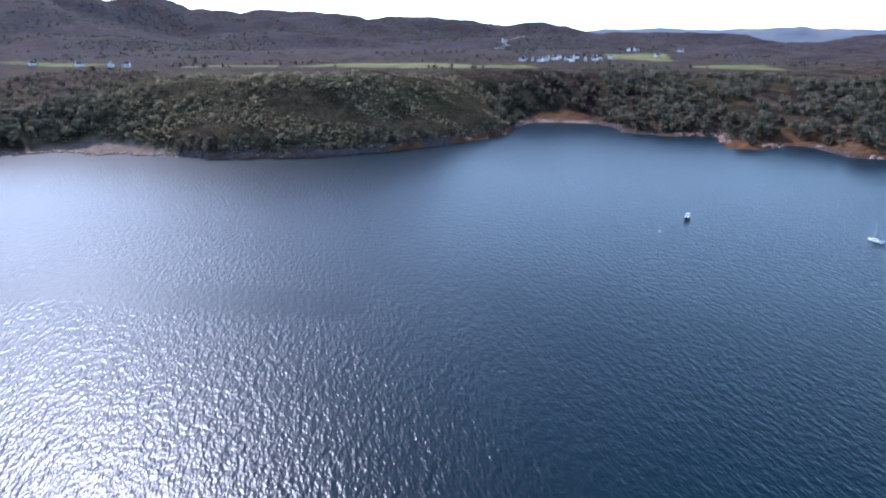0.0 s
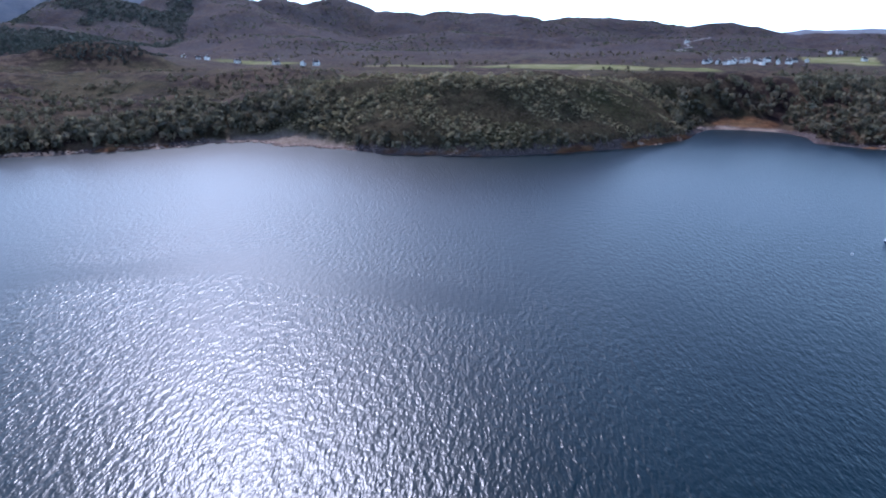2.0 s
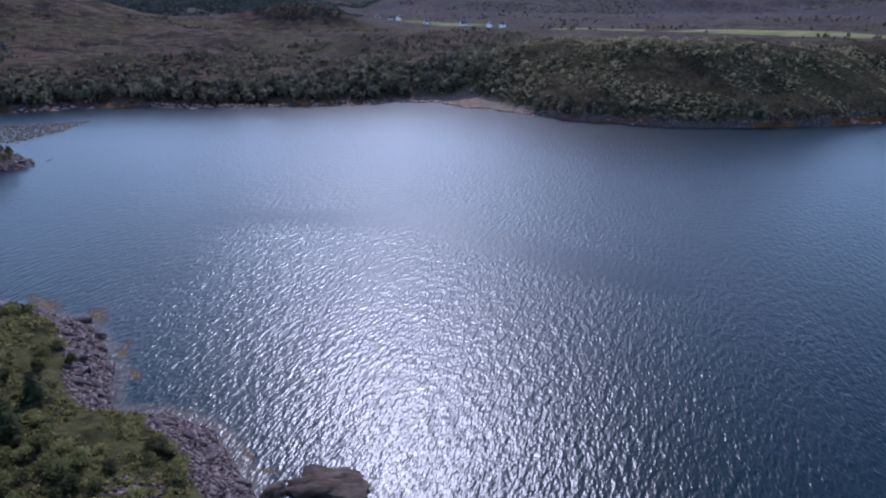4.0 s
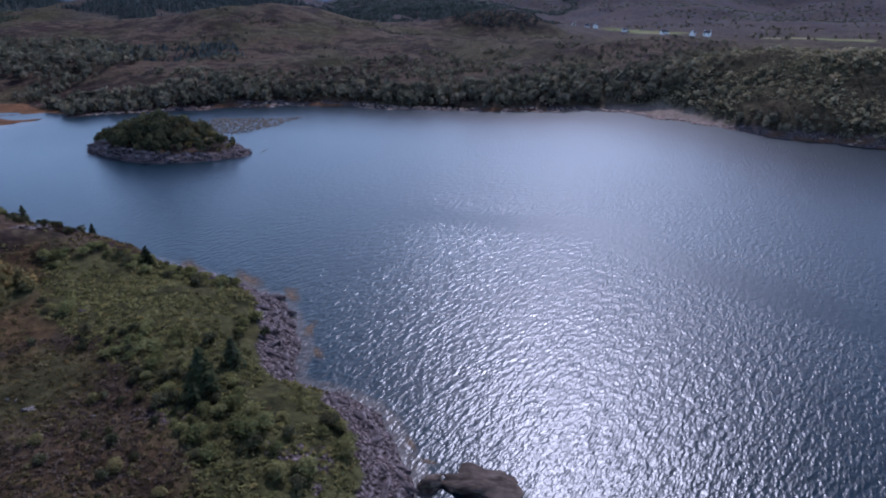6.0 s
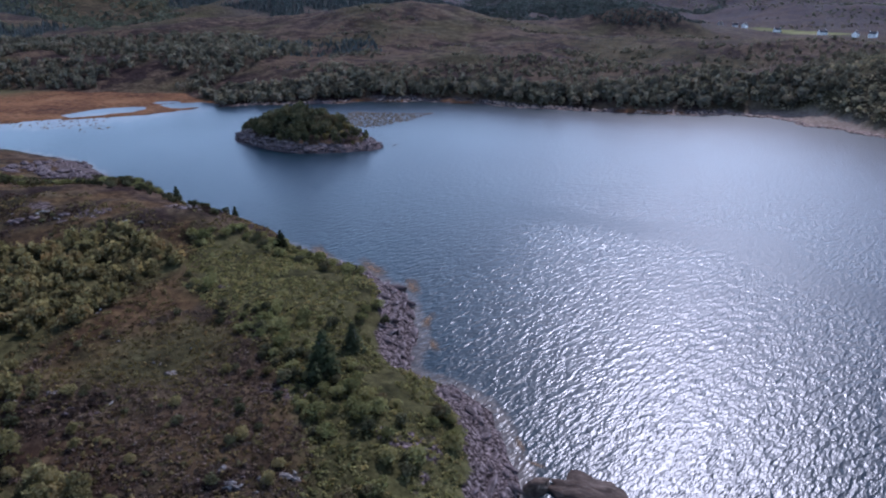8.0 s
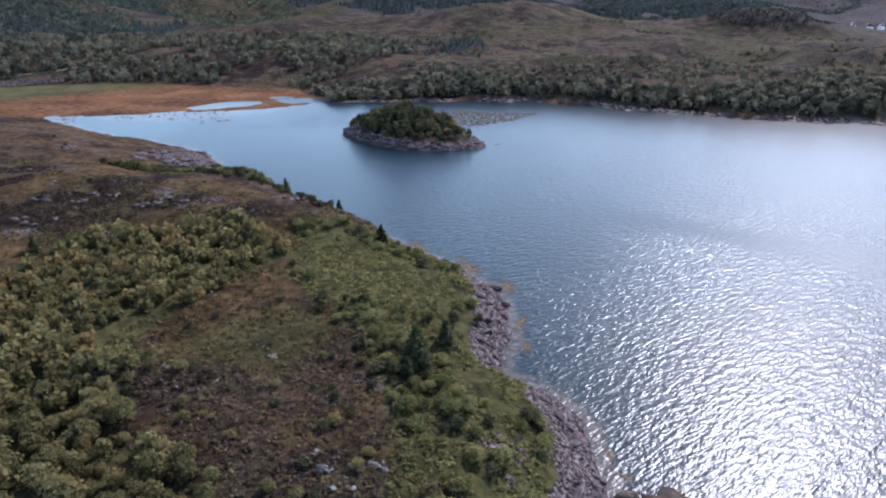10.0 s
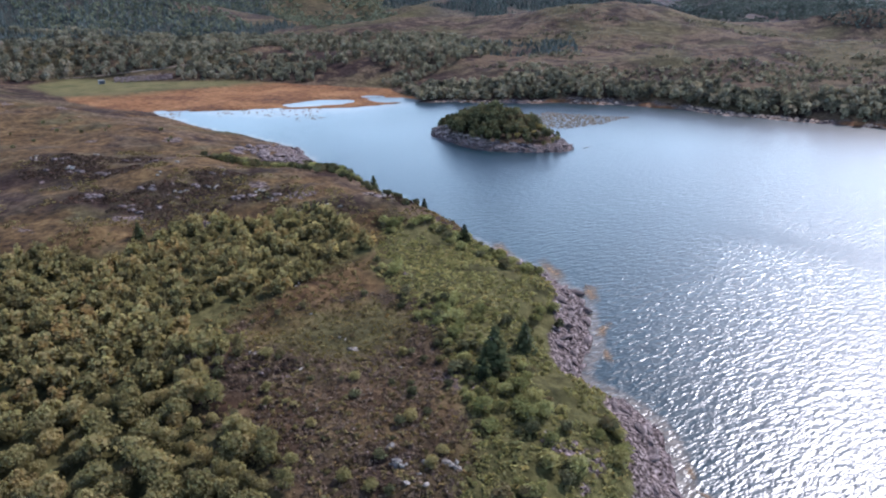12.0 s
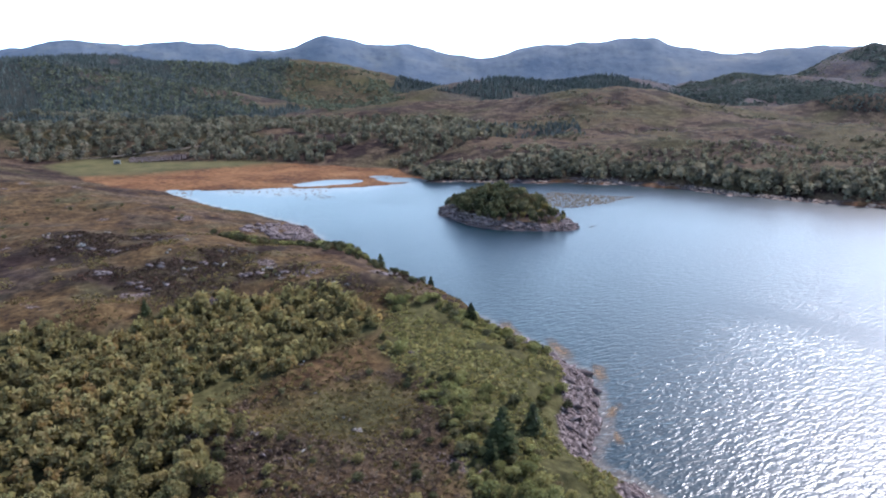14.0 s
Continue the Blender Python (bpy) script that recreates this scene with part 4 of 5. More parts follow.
planted("knoll_thicket", ROUND, q, rng.uniform(1.5, 3.6, len(q)), LEAF_FOREST, 63, "dark thicket covering a round knoll", "scrub")
FAR_SLOPES = [(-1900, 1500), (-1500, 1450), (-900, 1500), (-200, 1750), (500, 1800), (900, 2400), (300, 2850), (-700, 2900), (-1600, 2600), (-1800, 2150)]
q = scatter(FAR_SLOPES, 13.5, 64, lambda x, y: fbm(x, y, 190, 5, 219) > 0.02)
planted("hill_scrub", COVER, q, rng.uniform(1.5, 5, len(q)), LEAF_HILL, 65, "dark patches of trees on far hill slopes", "trees")
q = scatter(NORTH_WOOD, 9.5, 57, lambda x, y: fbm(x, y, 170, 4, 215) > -0.1)
planted("north_plantation", COVER, q, rng.uniform(3, 6.5, len(q)), LEAF_FOREST, 58, "dark spruce plantation on a distant slope", "forest")
FARM_TREES = [(-900, 1250), (-300, 1060), (300, 960), (620, 980), (700, 1500), (500, 1750), (100, 1700), (-300, 1560), (-900, 1500)]
q = scatter(FARM_TREES, 22, 55, lambda x, y: (fbm(x, y, 90, 4, 221) > 0.1) & (np.max([inside_by(f, x, y) for f in FIELDS], 0) < 0))
planted("farm_trees", BROAD, q, rng.uniform(3, 8, len(q)), LEAF_WOOD, 56, "dark hedgerow trees among small farm fields", "trees")

# ---- the near shore: scrub, bushes, heather ----
near_tree = [tree("birch_bush", 100 + k, LEAF_BIRCH, "dense olive-green birch bush on the moor", "bush", 3.5, 1.95, 640, 0.17, 0.07, 0.03, 12) for k in range(6)]
bank_tree = [tree("willow_bush", 110 + k, LEAF_BANK, "bright green willow bush on the shore bank", "bush", 2.9, 1.8, 460, 0.17, 0.06, 0.02, 11) for k in range(4)]
dark_tree = [tree("alder_bush", 120 + k, LEAF_DARK, "dark green rounded bush on the shore bank", "bush", 3.0, 1.6, 300, 0.2, 0.07, 0.04, 9) for k in range(3)]
pine_tree = [tree("spruce_tree", 140 + k, LEAF_CONIFER, "dark young spruce tree near the shore", "tree", 7.0, 2.0, 26, 0.36, 0.12, 0.03, conifer=True) for k in range(2)]
used = set()


def plant(kinds, x, y, scale, rng, group, wide=1.0):
    base = kinds[rng.randrange(len(kinds))]
    m = Matrix.Translation((x, y, ground_at(x, y) - 0.12)) @ Matrix.Rotation(rng.uniform(0, 6.28), 4, "Z")
    if base.name not in used:
        used.add(base.name)
        base.matrix_basis, ob = m, base
    else:
        ob = copy_thing(base, m)
    ob.scale = (scale * wide, scale * wide, scale)
    return tagged(ob, group=group)


def bare_rock(x, y):
    """The rock shelves at the water's edge, where nothing grows."""
    return (np.max([inside_by(o, x, y) for o in OUTCROPS], 0) > -1) & (lie(x, y)[1] < 6.5 + 2 * fbm(x, y, 9, 3, 293))


prng = random.Random(5)
WIDER = [(-200, -80), (-215, -20), (-220, 20), (-205, 48), (-160, 52), (-130, 30), (-118, 12), (-100, 4), (-66, 8), (-50, -40), (-110, -85)]
q = scatter(WIDER, 2.75, 61, lambda x, y: (fbm(x, y, 16, 3, 231) > -0.5) & (inside_by(SCRUB, x, y) + 13 * fbm(x, y, 22, 3, 233) > 0))
q = q[np.argsort(np.hypot(q[:, 0], q[:, 1]))]
for x, y in q[:290]:
    plant(near_tree if prng.random() < (0.9 if x > -140 else 0.45) else dark_tree, x, y, prng.uniform(0.5, 1.3), prng, "scrub bushes", 1.1)
SMALL = [crown(s, 110, 0.5, 0.03, 1.0, 9, 0.098) for s in range(61, 66)]
if len(q) > 290:
    planted("birch_scrub", SMALL, q[290:], np.random.default_rng(62).uniform(2.2, 4.4, len(q) - 290), LEAF_SCRUB, 63, "dense olive-green birch scrub on the moor", "scrub")
q = scatter(BRACKEN_BANK, 2.9, 65, lambda x, y: (fbm(x, y, 15, 3, 241) > -0.08) & (lie(x, y)[1] > 2.5) & ~bare_rock(x, y))
for x, y in q:
    plant(bank_tree if prng.random() < 0.62 else dark_tree, x, y, prng.uniform(0.3, 0.95), prng, "bank bushes", 1.35)
for x, y, s, w in ((-109, 55, 0.85, 1.5), (-101, 45, 1.2, 1.5), (-237, 56, 0.75, 1.5), (-213, 65, 0.5, 1.3), (-205, 65, 0.62, 1.3), (-171, 66, 0.7, 1.7), (-98, 42, 0.6, 1.6), (-186, -19, 0.6, 1.6)):
    plant(pine_tree, x, y, s, prng, "shore spruces", w)
q = scatter([(-170, 45), (-200, 40), (-300, 20), (-420, -60), (-330, -120), (-200, -60)], 15, 67, lambda x, y: (lie(x, y)[1] > 6) & (fbm(x, y, 40, 3, 251) > 0.05))
for x, y in q[:60]:
    plant(dark_tree, x, y, prng.uniform(0.3, 0.75), prng, "moor bushes", 1.3)
q = scatter([(-175, 58), (-290, 30), (-330, 44), (-250, 56), (-200, 70)], 4.2, 69, lambda x, y: (lie(x, y)[1] > 5) & (fbm(x, y, 25, 3, 261) > 0.0))
for x, y in q[:60]:
    plant(dark_tree, x, y, prng.uniform(0.35, 0.75), prng, "shore bushes", 1.25)

STRIP = [(-296, 6), (-272, 28), (-256, 47), (-234, 56), (-232, 42), (-250, 24), (-282, -2)]
for x, y in scatter(STRIP, 2.9, 83, lambda x, y: lie(x, y)[1] > 5):
    plant(dark_tree if prng.random() < 0.7 else bank_tree, x, y, prng.uniform(0.45, 1.0), prng, "spit bushes", 1.4)
for x, y in scatter(DOME, 5.4, 84, lambda x, y: inside_by(MEADOW, x, y) < 1):
    plant(near_tree if prng.random() < 0.5 else dark_tree, x, y, prng.uniform(0.2, 0.6), prng, "moor bushes", 1.4)
TUFT = [crown(s, 11, 0.95, 0.0, 0.6, 4, 0.27) for s in range(71, 77)]
NEAR_LAND = [(-45, 0), (-60, 55), (-100, 63), (-140, 80), (-180, 72), (-240, 56), (-300, 40), (-300, -60), (-200, -90), (-60, -40)]
q = scatter(NEAR_LAND, 1.2, 73, lambda x, y: (lie(x, y)[1] > 6) & (fbm(x, y, 9, 3, 271) > -0.3 + 0.5 * ease(120, 240, -x)) & (inside_by(BRACKEN_BANK, x, y) < 2) & (inside_by(SCRUB, x, y) < 6))
planted("heather", TUFT, q, np.random.default_rng(74).uniform(0.3, 1.0, len(q)) ** 1.3, HEATHER, 75, "brown heather and moor grass tussocks", "heather")
q = scatter(DOME, 0.8, 85, lambda x, y: (inside_by(MEADOW, x, y) < 2 * fbm(x, y, 8, 3, 273)) & (fbm(x, y, 6, 3, 274) > -0.42) & (inside_by(SCRUB, x, y) < 1))
planted("purple_heather", TUFT, q, np.random.default_rng(86).uniform(0.3, 0.85, len(q)), HEATH_DOME, 84, "dense purple-brown heather over a low rise", "heather")
q = scatter([(-106, -2), (-126, -2), (-142, 8), (-142, 36), (-124, 42), (-106, 38), (-100, 20)], 0.9, 89, lambda x, y: (inside_by(MEADOW, x, y) > -2 + 3 * fbm(x, y, 8, 3, 275)) & (fbm(x, y, 5, 3, 276) > -0.2))
planted("moor_grass", TUFT, q, np.random.default_rng(88).uniform(0.2, 0.5, len(q)), MOOR_GRASS, 90, "yellow-olive moor grass on a small meadow", "grass")
q = scatter(BRACKEN_BANK, 1.0, 77, lambda x, y: (lie(x, y)[1] > 1.5) & ~bare_rock(x, y) & (fbm(x, y, 8, 3, 281) > -0.35))
planted("bracken", TUFT, q, np.random.default_rng(78).uniform(0.45, 1.15, len(q)), BRACKEN, 79, "yellow-green bracken and bog myrtle on the bank", "bracken")

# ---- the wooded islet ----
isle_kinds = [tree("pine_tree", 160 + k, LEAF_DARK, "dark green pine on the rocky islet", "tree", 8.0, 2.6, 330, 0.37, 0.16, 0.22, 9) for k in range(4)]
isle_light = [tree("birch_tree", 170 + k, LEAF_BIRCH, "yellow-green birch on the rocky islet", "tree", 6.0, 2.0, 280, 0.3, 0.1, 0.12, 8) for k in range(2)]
q = scatter(ISLAND, 4.2, 81, lambda x, y: (lie(x, y)[4] > 6.5))
for x, y in q:
    # lighter-leaved birches are mixed in only on the sunward side
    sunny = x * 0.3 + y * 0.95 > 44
    middle = math.exp(-((x + 347) / 24) ** 2 - ((y - 151) / 24) ** 2)
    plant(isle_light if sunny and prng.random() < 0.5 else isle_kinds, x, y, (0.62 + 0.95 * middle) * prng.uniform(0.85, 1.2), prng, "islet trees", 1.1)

# ---- rocks ----
slab_meshes = [boulder_mesh("rock", 13 + k, SHORE_ROCK, 0.6, 2, 0.8) for k in range(7)]
brown_meshes = [boulder_mesh("rock", 50 + k, BROWN_ROCK, 0.5, 4, 0.75) for k in range(2)]
pale_meshes = [boulder_mesh("boulder", 30 + k, PALE_ROCK, 0.6, 2, 1.0) for k in range(6)]


def rock(meshes, name, x, y, size, rng, label, group, lift=0.0):
    ob = new(name, meshes[rng.randrange(len(meshes))])
    ob.matrix_basis = Matrix.Translation((x, y, ground_at(x, y) + 0.1 * size + lift)) @ Matrix.Rotation(rng.uniform(0, 6.28), 4, "Z") @ \
        Matrix.Rotation(rng.uniform(-0.25, 0.25), 4, "X") @ Matrix.Diagonal((size * rng.uniform(0.8, 1.5), size * rng.uniform(0.6, 1.0), size * rng.uniform(0.6, 1.0), 1))
    return tagged(ob, label, "rock", group)


rrng = random.Random(9)
q = np.concatenate([scatter(o, 1.75, 91 + k, lambda x, y: (lie(x, y)[1] > -0.8) & (lie(x, y)[1] < 5 + 3 * fbm(x, y, 14, 3, 291))) for k, o in enumerate(OUTCROPS[:2])])
for x, y in q[np.random.default_rng(90).permutation(len(q))[:150]]:
    size = rrng.choice((0.9, 1.4, 2.0, 2.8)) * rrng.uniform(0.8, 1.25)
    slab = rock(slab_meshes, "rock", x, y, size, rrng, "grey-purple cracked rock slab on the shore ledge", "shore rocks")
    slab.matrix_basis = pose(x, y, ground_at(x, y) + 0.02 * size, rrng.uniform(-10, 10), rrng.uniform(-10, 10), 150 + rrng.gauss(0, 22)) @ Matrix.Diagonal((size * rrng.uniform(1.3, 2.4), size * rrng.uniform(0.6, 1.1), size * rrng.uniform(0.35, 0.7), 1))
for x, y, s, turn in ((-56.5, 66, 13.0, 25), (-62, 61, 6.0, 60)):
    big = rock(brown_meshes, "rock", x, y, s, rrng, "large flat brown rock at the water's edge", "shore rocks")
    big.matrix_basis = pose(x, y, 0.4, 4, -5, turn) @ Matrix.Diagonal((s, s * 0.55, 4.2, 1))
isle_ledges = scatter(ISLAND, 2.9, 93, lambda x, y: (lie(x, y)[4] > -1.0) & (lie(x, y)[4] < 11) & (y + 0.5 * x < -8))
for x, y in isle_ledges[np.random.default_rng(92).permutation(len(isle_ledges))[:70]]:
    ledge = rock(slab_meshes, "rock", x, y, rrng.uniform(1.8, 5.0), rrng, "grey layered rock ledge on the islet's shore", "islet rocks")
    ledge.matrix_basis = pose(x, y, ground_at(x, y) + 0.25, rrng.uniform(-7, 7), rrng.uniform(-7, 7), 38 + rrng.gauss(0, 14)) @ Matrix.Diagonal((rrng.uniform(3.5, 8.0), rrng.uniform(1.4, 3.0), rrng.uniform(1.6, 3.2), 1))
# pale stones: place, how many and their usual size
STONES = [(-113, 21, 4, 1.0), (-116, 20, 2, 0.8), (-110, 3, 3, 1.0), (-103, 11, 1, 0.7), (-81, 20, 2, 1.0), (-76.5, 20, 5, 1.3), (-73.5, 21, 3, 1.0), (-75.5, 28, 5, 1.2), (-76, 25, 2, 0.9), (-128, 17, 2, 0.6),
          (-144, 16, 2, 0.8), (-197, 50, 5, 1.5), (-205, 53, 3, 1.2), (-222, 55, 2, 1.2), (-227, 2, 3, 1.4), (-217, 15, 4, 1.4), (-210, 17, 3, 1.2), (-190, 32, 3, 1.2), (-242, -16, 2, 1.2), (-224, -8, 4, 1.6),
          (-267, -46, 5, 1.6), (-258, -36, 3, 1.4), (-284, -60, 3, 1.4), (-290, -40, 3, 1.4), (-262, -10, 2, 1.2), (-90, 12, 1, 0.6), (-96, 28, 2, 0.6), (-104, 30, 1, 0.7), (-120, 28, 1, 0.6), (-86, 26, 2, 0.7)]
for x, y, count, size in STONES:
    for _ in range(count):
        spread = (0.5 if count > 3 else 0.9) * size
        stone = rock(pale_meshes, "boulder", x + rrng.gauss(0, 1.1 * spread), y + rrng.gauss(0, 1.2 * spread), size, rrng, "pale lichened boulder in the heather", "moor boulders")
        at = stone.matrix_basis.translation
        stone.matrix_basis = pose(at.x, at.y, ground_at(at.x, at.y) + 0.14 * size, rrng.uniform(-20, 20), rrng.uniform(-20, 20), 60 + rrng.gauss(0, 40)) @ Matrix.Diagonal((size * rrng.uniform(0.7, 1.9), size * rrng.uniform(0.4, 0.9), size * rrng.uniform(0.6, 1.4), 1))
for cx, cy, along, across in CRAGS:
    for _ in range(5):
        a = rrng.gauss(0, along * 0.5)
        x, y, s = cx + a * 0.45 + rrng.gauss(0, across * 0.4), cy + a * 0.9 + rrng.gauss(0, across * 0.4), rrng.uniform(1.3, 3.8) * min(1, math.hypot(cx, cy) / 210)
        crag = rock(slab_meshes, "rock", x, y, s, rrng, "grey rock outcrop breaking through the moor", "crags")
        crag.matrix_basis = pose(x, y, ground_at(x, y) + 0.02 * s, rrng.uniform(-9, 9), rrng.uniform(-9, 9), 65 + rrng.gauss(0, 22)) @ Matrix.Diagonal((s * 1.25, s * 0.7, s * rrng.uniform(0.4, 0.75), 1))
q = np.concatenate([scatter([(cx - along, cy - 1.2 * along), (cx - along, cy + 1.2 * along), (cx + along, cy + 1.2 * along), (cx + along, cy - 1.2 * along)], 1.15, int(200 - cx),
                            lambda x, y: (np.hypot((x - cx) * 1.9, y - cy) < along * (1.15 + 0.9 * fbm(x, y, 8, 3, 311))) & (lie(x, y)[1] > 5)) for cx, cy, along, across in CRAGS])
planted("dark_heather", TUFT, q, np.random.default_rng(87).uniform(0.5, 1.3, len(q)), HEATH_DARK, 88, "dark purple-brown heather round the crags", "heather")


def stones_stuff(name, places, sizes, material, seed, label, lift=0.0):
    rng = np.random.default_rng(seed)
    vs, fs, start = [], [], 0
    src = []
    for k in range(4):
        me = boulder_mesh("stone", 60 + k, material, 0.45, 1)
        v = np.zeros(len(me.vertices) * 3)
        me.vertices.foreach_get("co", v)
        src.append((v.reshape(-1, 3), np.array([p.vertices[:] for p in me.polygons])))
        bpy.data.meshes.remove(me)
    z = np.maximum(heights_of(places), -0.12) + lift
    for (x, y), zz, s in zip(places, z, sizes):
        v, f = src[rng.integers(4)]
        a = rng.uniform(0, 6.283)
        c, sn = math.cos(a) * s * rng.uniform(0.9, 1.7), math.sin(a) * s
        vs.append(np.stack([v[:, 0] * c - v[:, 1] * sn + x, v[:, 0] * sn + v[:, 1] * c + y, v[:, 2] * s + zz + 0.05 * s], 1))
        fs.append(f + start)
        start += len(v)
    return tagged(new(name, mesh_from(name, np.concatenate(vs), np.concatenate(fs), material)), label, "stones", kind="stuff")


rs = np.random.default_rng(97)
q = scatter(OUTCROPS[2], 2.3, 86, lambda x, y: (lie(x, y)[1] > -0.5) & (fbm(x, y, 12, 3, 87) > -0.15 + 0.25 * ease(4, 14, lie(x, y)[1])))
stones_stuff("point_rocks", q, rs.uniform(1.2, 4.0, len(q)), SHORE_ROCK, 85, "grey-purple broken rocks on a point of the shore", 0.2)
q = scatter([(-500, -30), (-440, -8), (-425, 40), (-445, 110), (-490, 140), (-520, 120), (-508, 20)], 4.0, 94, lambda x, y: (lie(x, y)[1] < 1) & (fbm(x, y, 22, 4, 305) > ease(-505, -430, x) * 0.55 - 0.22))
stones_stuff("lagoon_wrack", q, rs.uniform(0.6, 2.4, len(q)), FLAT_WEED, 92, "orange-brown wrack clumps awash in the shallow lagoon", -0.1)
q = scatter(ISLAND, 2.0, 88, lambda x, y: (lie(x, y)[4] > -0.6) & (lie(x, y)[4] < 8 + 4 * fbm(x, y, 12, 3, 307)))
stones_stuff("islet_stones", q, rs.uniform(0.8, 2.8, len(q)), SHORE_ROCK, 89, "dark broken rocks round the islet's waterline", 0.1)
q = scatter([(-411, 215), (-374, 256), (-360, 226), (-350, 196), (-372, 186), (-395, 195)], 1.9, 95)
stones_stuff("shoal_stones", q, rs.uniform(0.7, 2.1, len(q)), FOAM_ROCK, 96, "weedy brown stones of a shoal breaking the water", 0.12)
q = scatter([(-480, 150), (-330, 325), (-255, 395), (-120, 385), (40, 480), (70, 575), (130, 570), (150, 480), (260, 385), (360, 340), (300, 430), (150, 560), (60, 620), (-40, 450), (-260, 450), (-500, 240)],
            2.2, 98, lambda x, y: (lie(x, y)[1] > -1) & (lie(x, y)[1] < 5) & (fbm(x, y, 30, 3, 301) > -0.1))
stones_stuff("far_shore_stones", q, rs.uniform(0.8, 3.8, len(q)), SHELF_ROCK, 99, "broken tan and pink-grey rocks along the far waterline")


# ---- seaweed lying on the water ----
def weed_mat(x, y, long, wide, turn, seed):
    bm = bmesh.new()
    shift = Vector((seed * 7.1, seed * 2.3, 0))
    n = 40
    top, low = [], []
    for k in range(n):
        a = 2 * math.pi * k / n
        c = Vector((math.cos(a), math.sin(a), 0))
        r = 1 + 0.45 * noise.noise(c * 1.6 + shift) + 0.35 * noise.noise(c * 5 + shift)
        top.append(bm.verts.new((c.x * long * r * 0.93, c.y * wide * r * 0.93, 0.045)))
        low.append(bm.verts.new((c.x * long * r, c.y * wide * r, -0.05)))
    mid = bm.verts.new((0, 0, 0.06))
    for k in range(n):
        j = (k + 1) % n
        bm.faces.new((mid, top[k], top[j]))
        bm.faces.new((top[k], low[k], low[j], top[j]))
    bm.verts.index_update()
    ob = part("seaweed_mat", bm, WEED)
    mark(ob.data, "thick", [1.0 if p.co.z > 0.05 else 0.0 for p in ob.data.vertices])
    ob.matrix_basis = pose(x, y, 0, 0, 0, turn)
    return tagged(ob, "tan floating seaweed mat close to the rocks", "seaweed", "seaweed mats")


for k, row in enumerate(((-176, 80, 14, 3.2, 172), (-156, 86, 14, 3.6, 172), (-139, 88, 9, 3.2, 150), (-120, 80, 6, 2.4, 130), (-109.5, 74.5, 4.2, 1.8, 150), (-72, 66.5, 3.2, 1.3, 150),
                           (-66.5, 65, 2.8, 1.0, 20), (-291, 58, 5, 1.2, 160), (-300, 181, 6, 1.5, 120))):
    weed_mat(row[0], row[1], row[2] * 1.7, row[3] * 1.6, row[4], k)

# ---- boats on their moorings ----
def hull(bm, long, beam, deep, sheer=0.25, n=14, side=7):
    """A boat's hull, bow to +x, closed by its deck."""
    rings = []
    for k in range(n):
        f = k / (n - 1)
        x = -long / 2 + long * f
        w = beam / 2 * (1 - max(0, (f - 0.38) / 0.62) ** 2.3) * (0.82 + 0.18 * min(1, f / 0.3))
        top = deep * 0.55 + sheer * (f - 0.3) ** 2
        ring = []
        for j in range(side):
            s = j / (side - 1) * 2 - 1
            y = w * s
            z = top - (top + deep * 0.45 * (1 - 0.75 * f ** 4)) * (1 - abs(s) ** 2.6)
            ring.append(bm.verts.new((x, max(min(y, w), -w), z)))
        rings.append(ring)
    for a, b in zip(rings, rings[1:]):
        for j in range(side - 1):
            bm.faces.new((a[j], a[j + 1], b[j + 1], b[j]))
        bm.faces.new((a[0], b[0], b[-1], a[-1]))
    bm.faces.new(rings[0])
    bmesh.ops.remove_doubles(bm, verts=bm.verts, dist=0.004)
    bmesh.ops.recalc_face_normals(bm, faces=bm.faces)
    return bm


def motor_boat(x, y, turn):
    boat = tagged(new("motor_boat"), "small white motor boat with dark hull lying at its mooring", "boat")
    part("hull", hull(bmesh.new(), 5.6, 2.2, 1.3), NAVY, boat, "dark blue hull", True)
    bm = bmesh.new()
    box(bm, -0.2, 0, 0.84, 5.0, 1.7, 0.14, 0.05)
    part("deck", bm, GELCOAT, boat)
    bm = bmesh.new()
    box(bm, 0.6, 0, 1.35, 2.0, 1.6, 0.95, 0.18)
    cabin = part("cabin", bm, GELCOAT, boat)
    for s in (-1, 1):
        bm = bmesh.new()
        box(bm, 0.6, 0.805 * s, 1.5, 1.4, 0.03, 0.36, 0.01)
        part("window", bm, GLASS_DARK, cabin)
    bm = bmesh.new()
    box(bm, 1.62, 0, 1.5, 0.04, 1.2, 0.4, 0.01)
    part("windscreen", bm, GLASS_DARK, cabin)
    bm = bmesh.new()
    box(bm, -2.9, 0, 0.85, 0.4, 0.45, 0.9, 0.1)
    part("outboard_engine", bm, NAVY, boat)
    for s in (-1, 1):
        bm = bmesh.new()
        rod(bm, (1.2, 0.9 * s, 0.9), (1.2, 0.9 * s, 1.45), 0.02, 0.02)
        rod(bm, (1.2, 0.9 * s, 1.45), (2.6, 0.25 * s, 1.5), 0.02, 0.02)
        part("rail", bm, ALLOY, boat)
    boat.matrix_basis = pose(x, y, 0.12, 0, 0, turn)


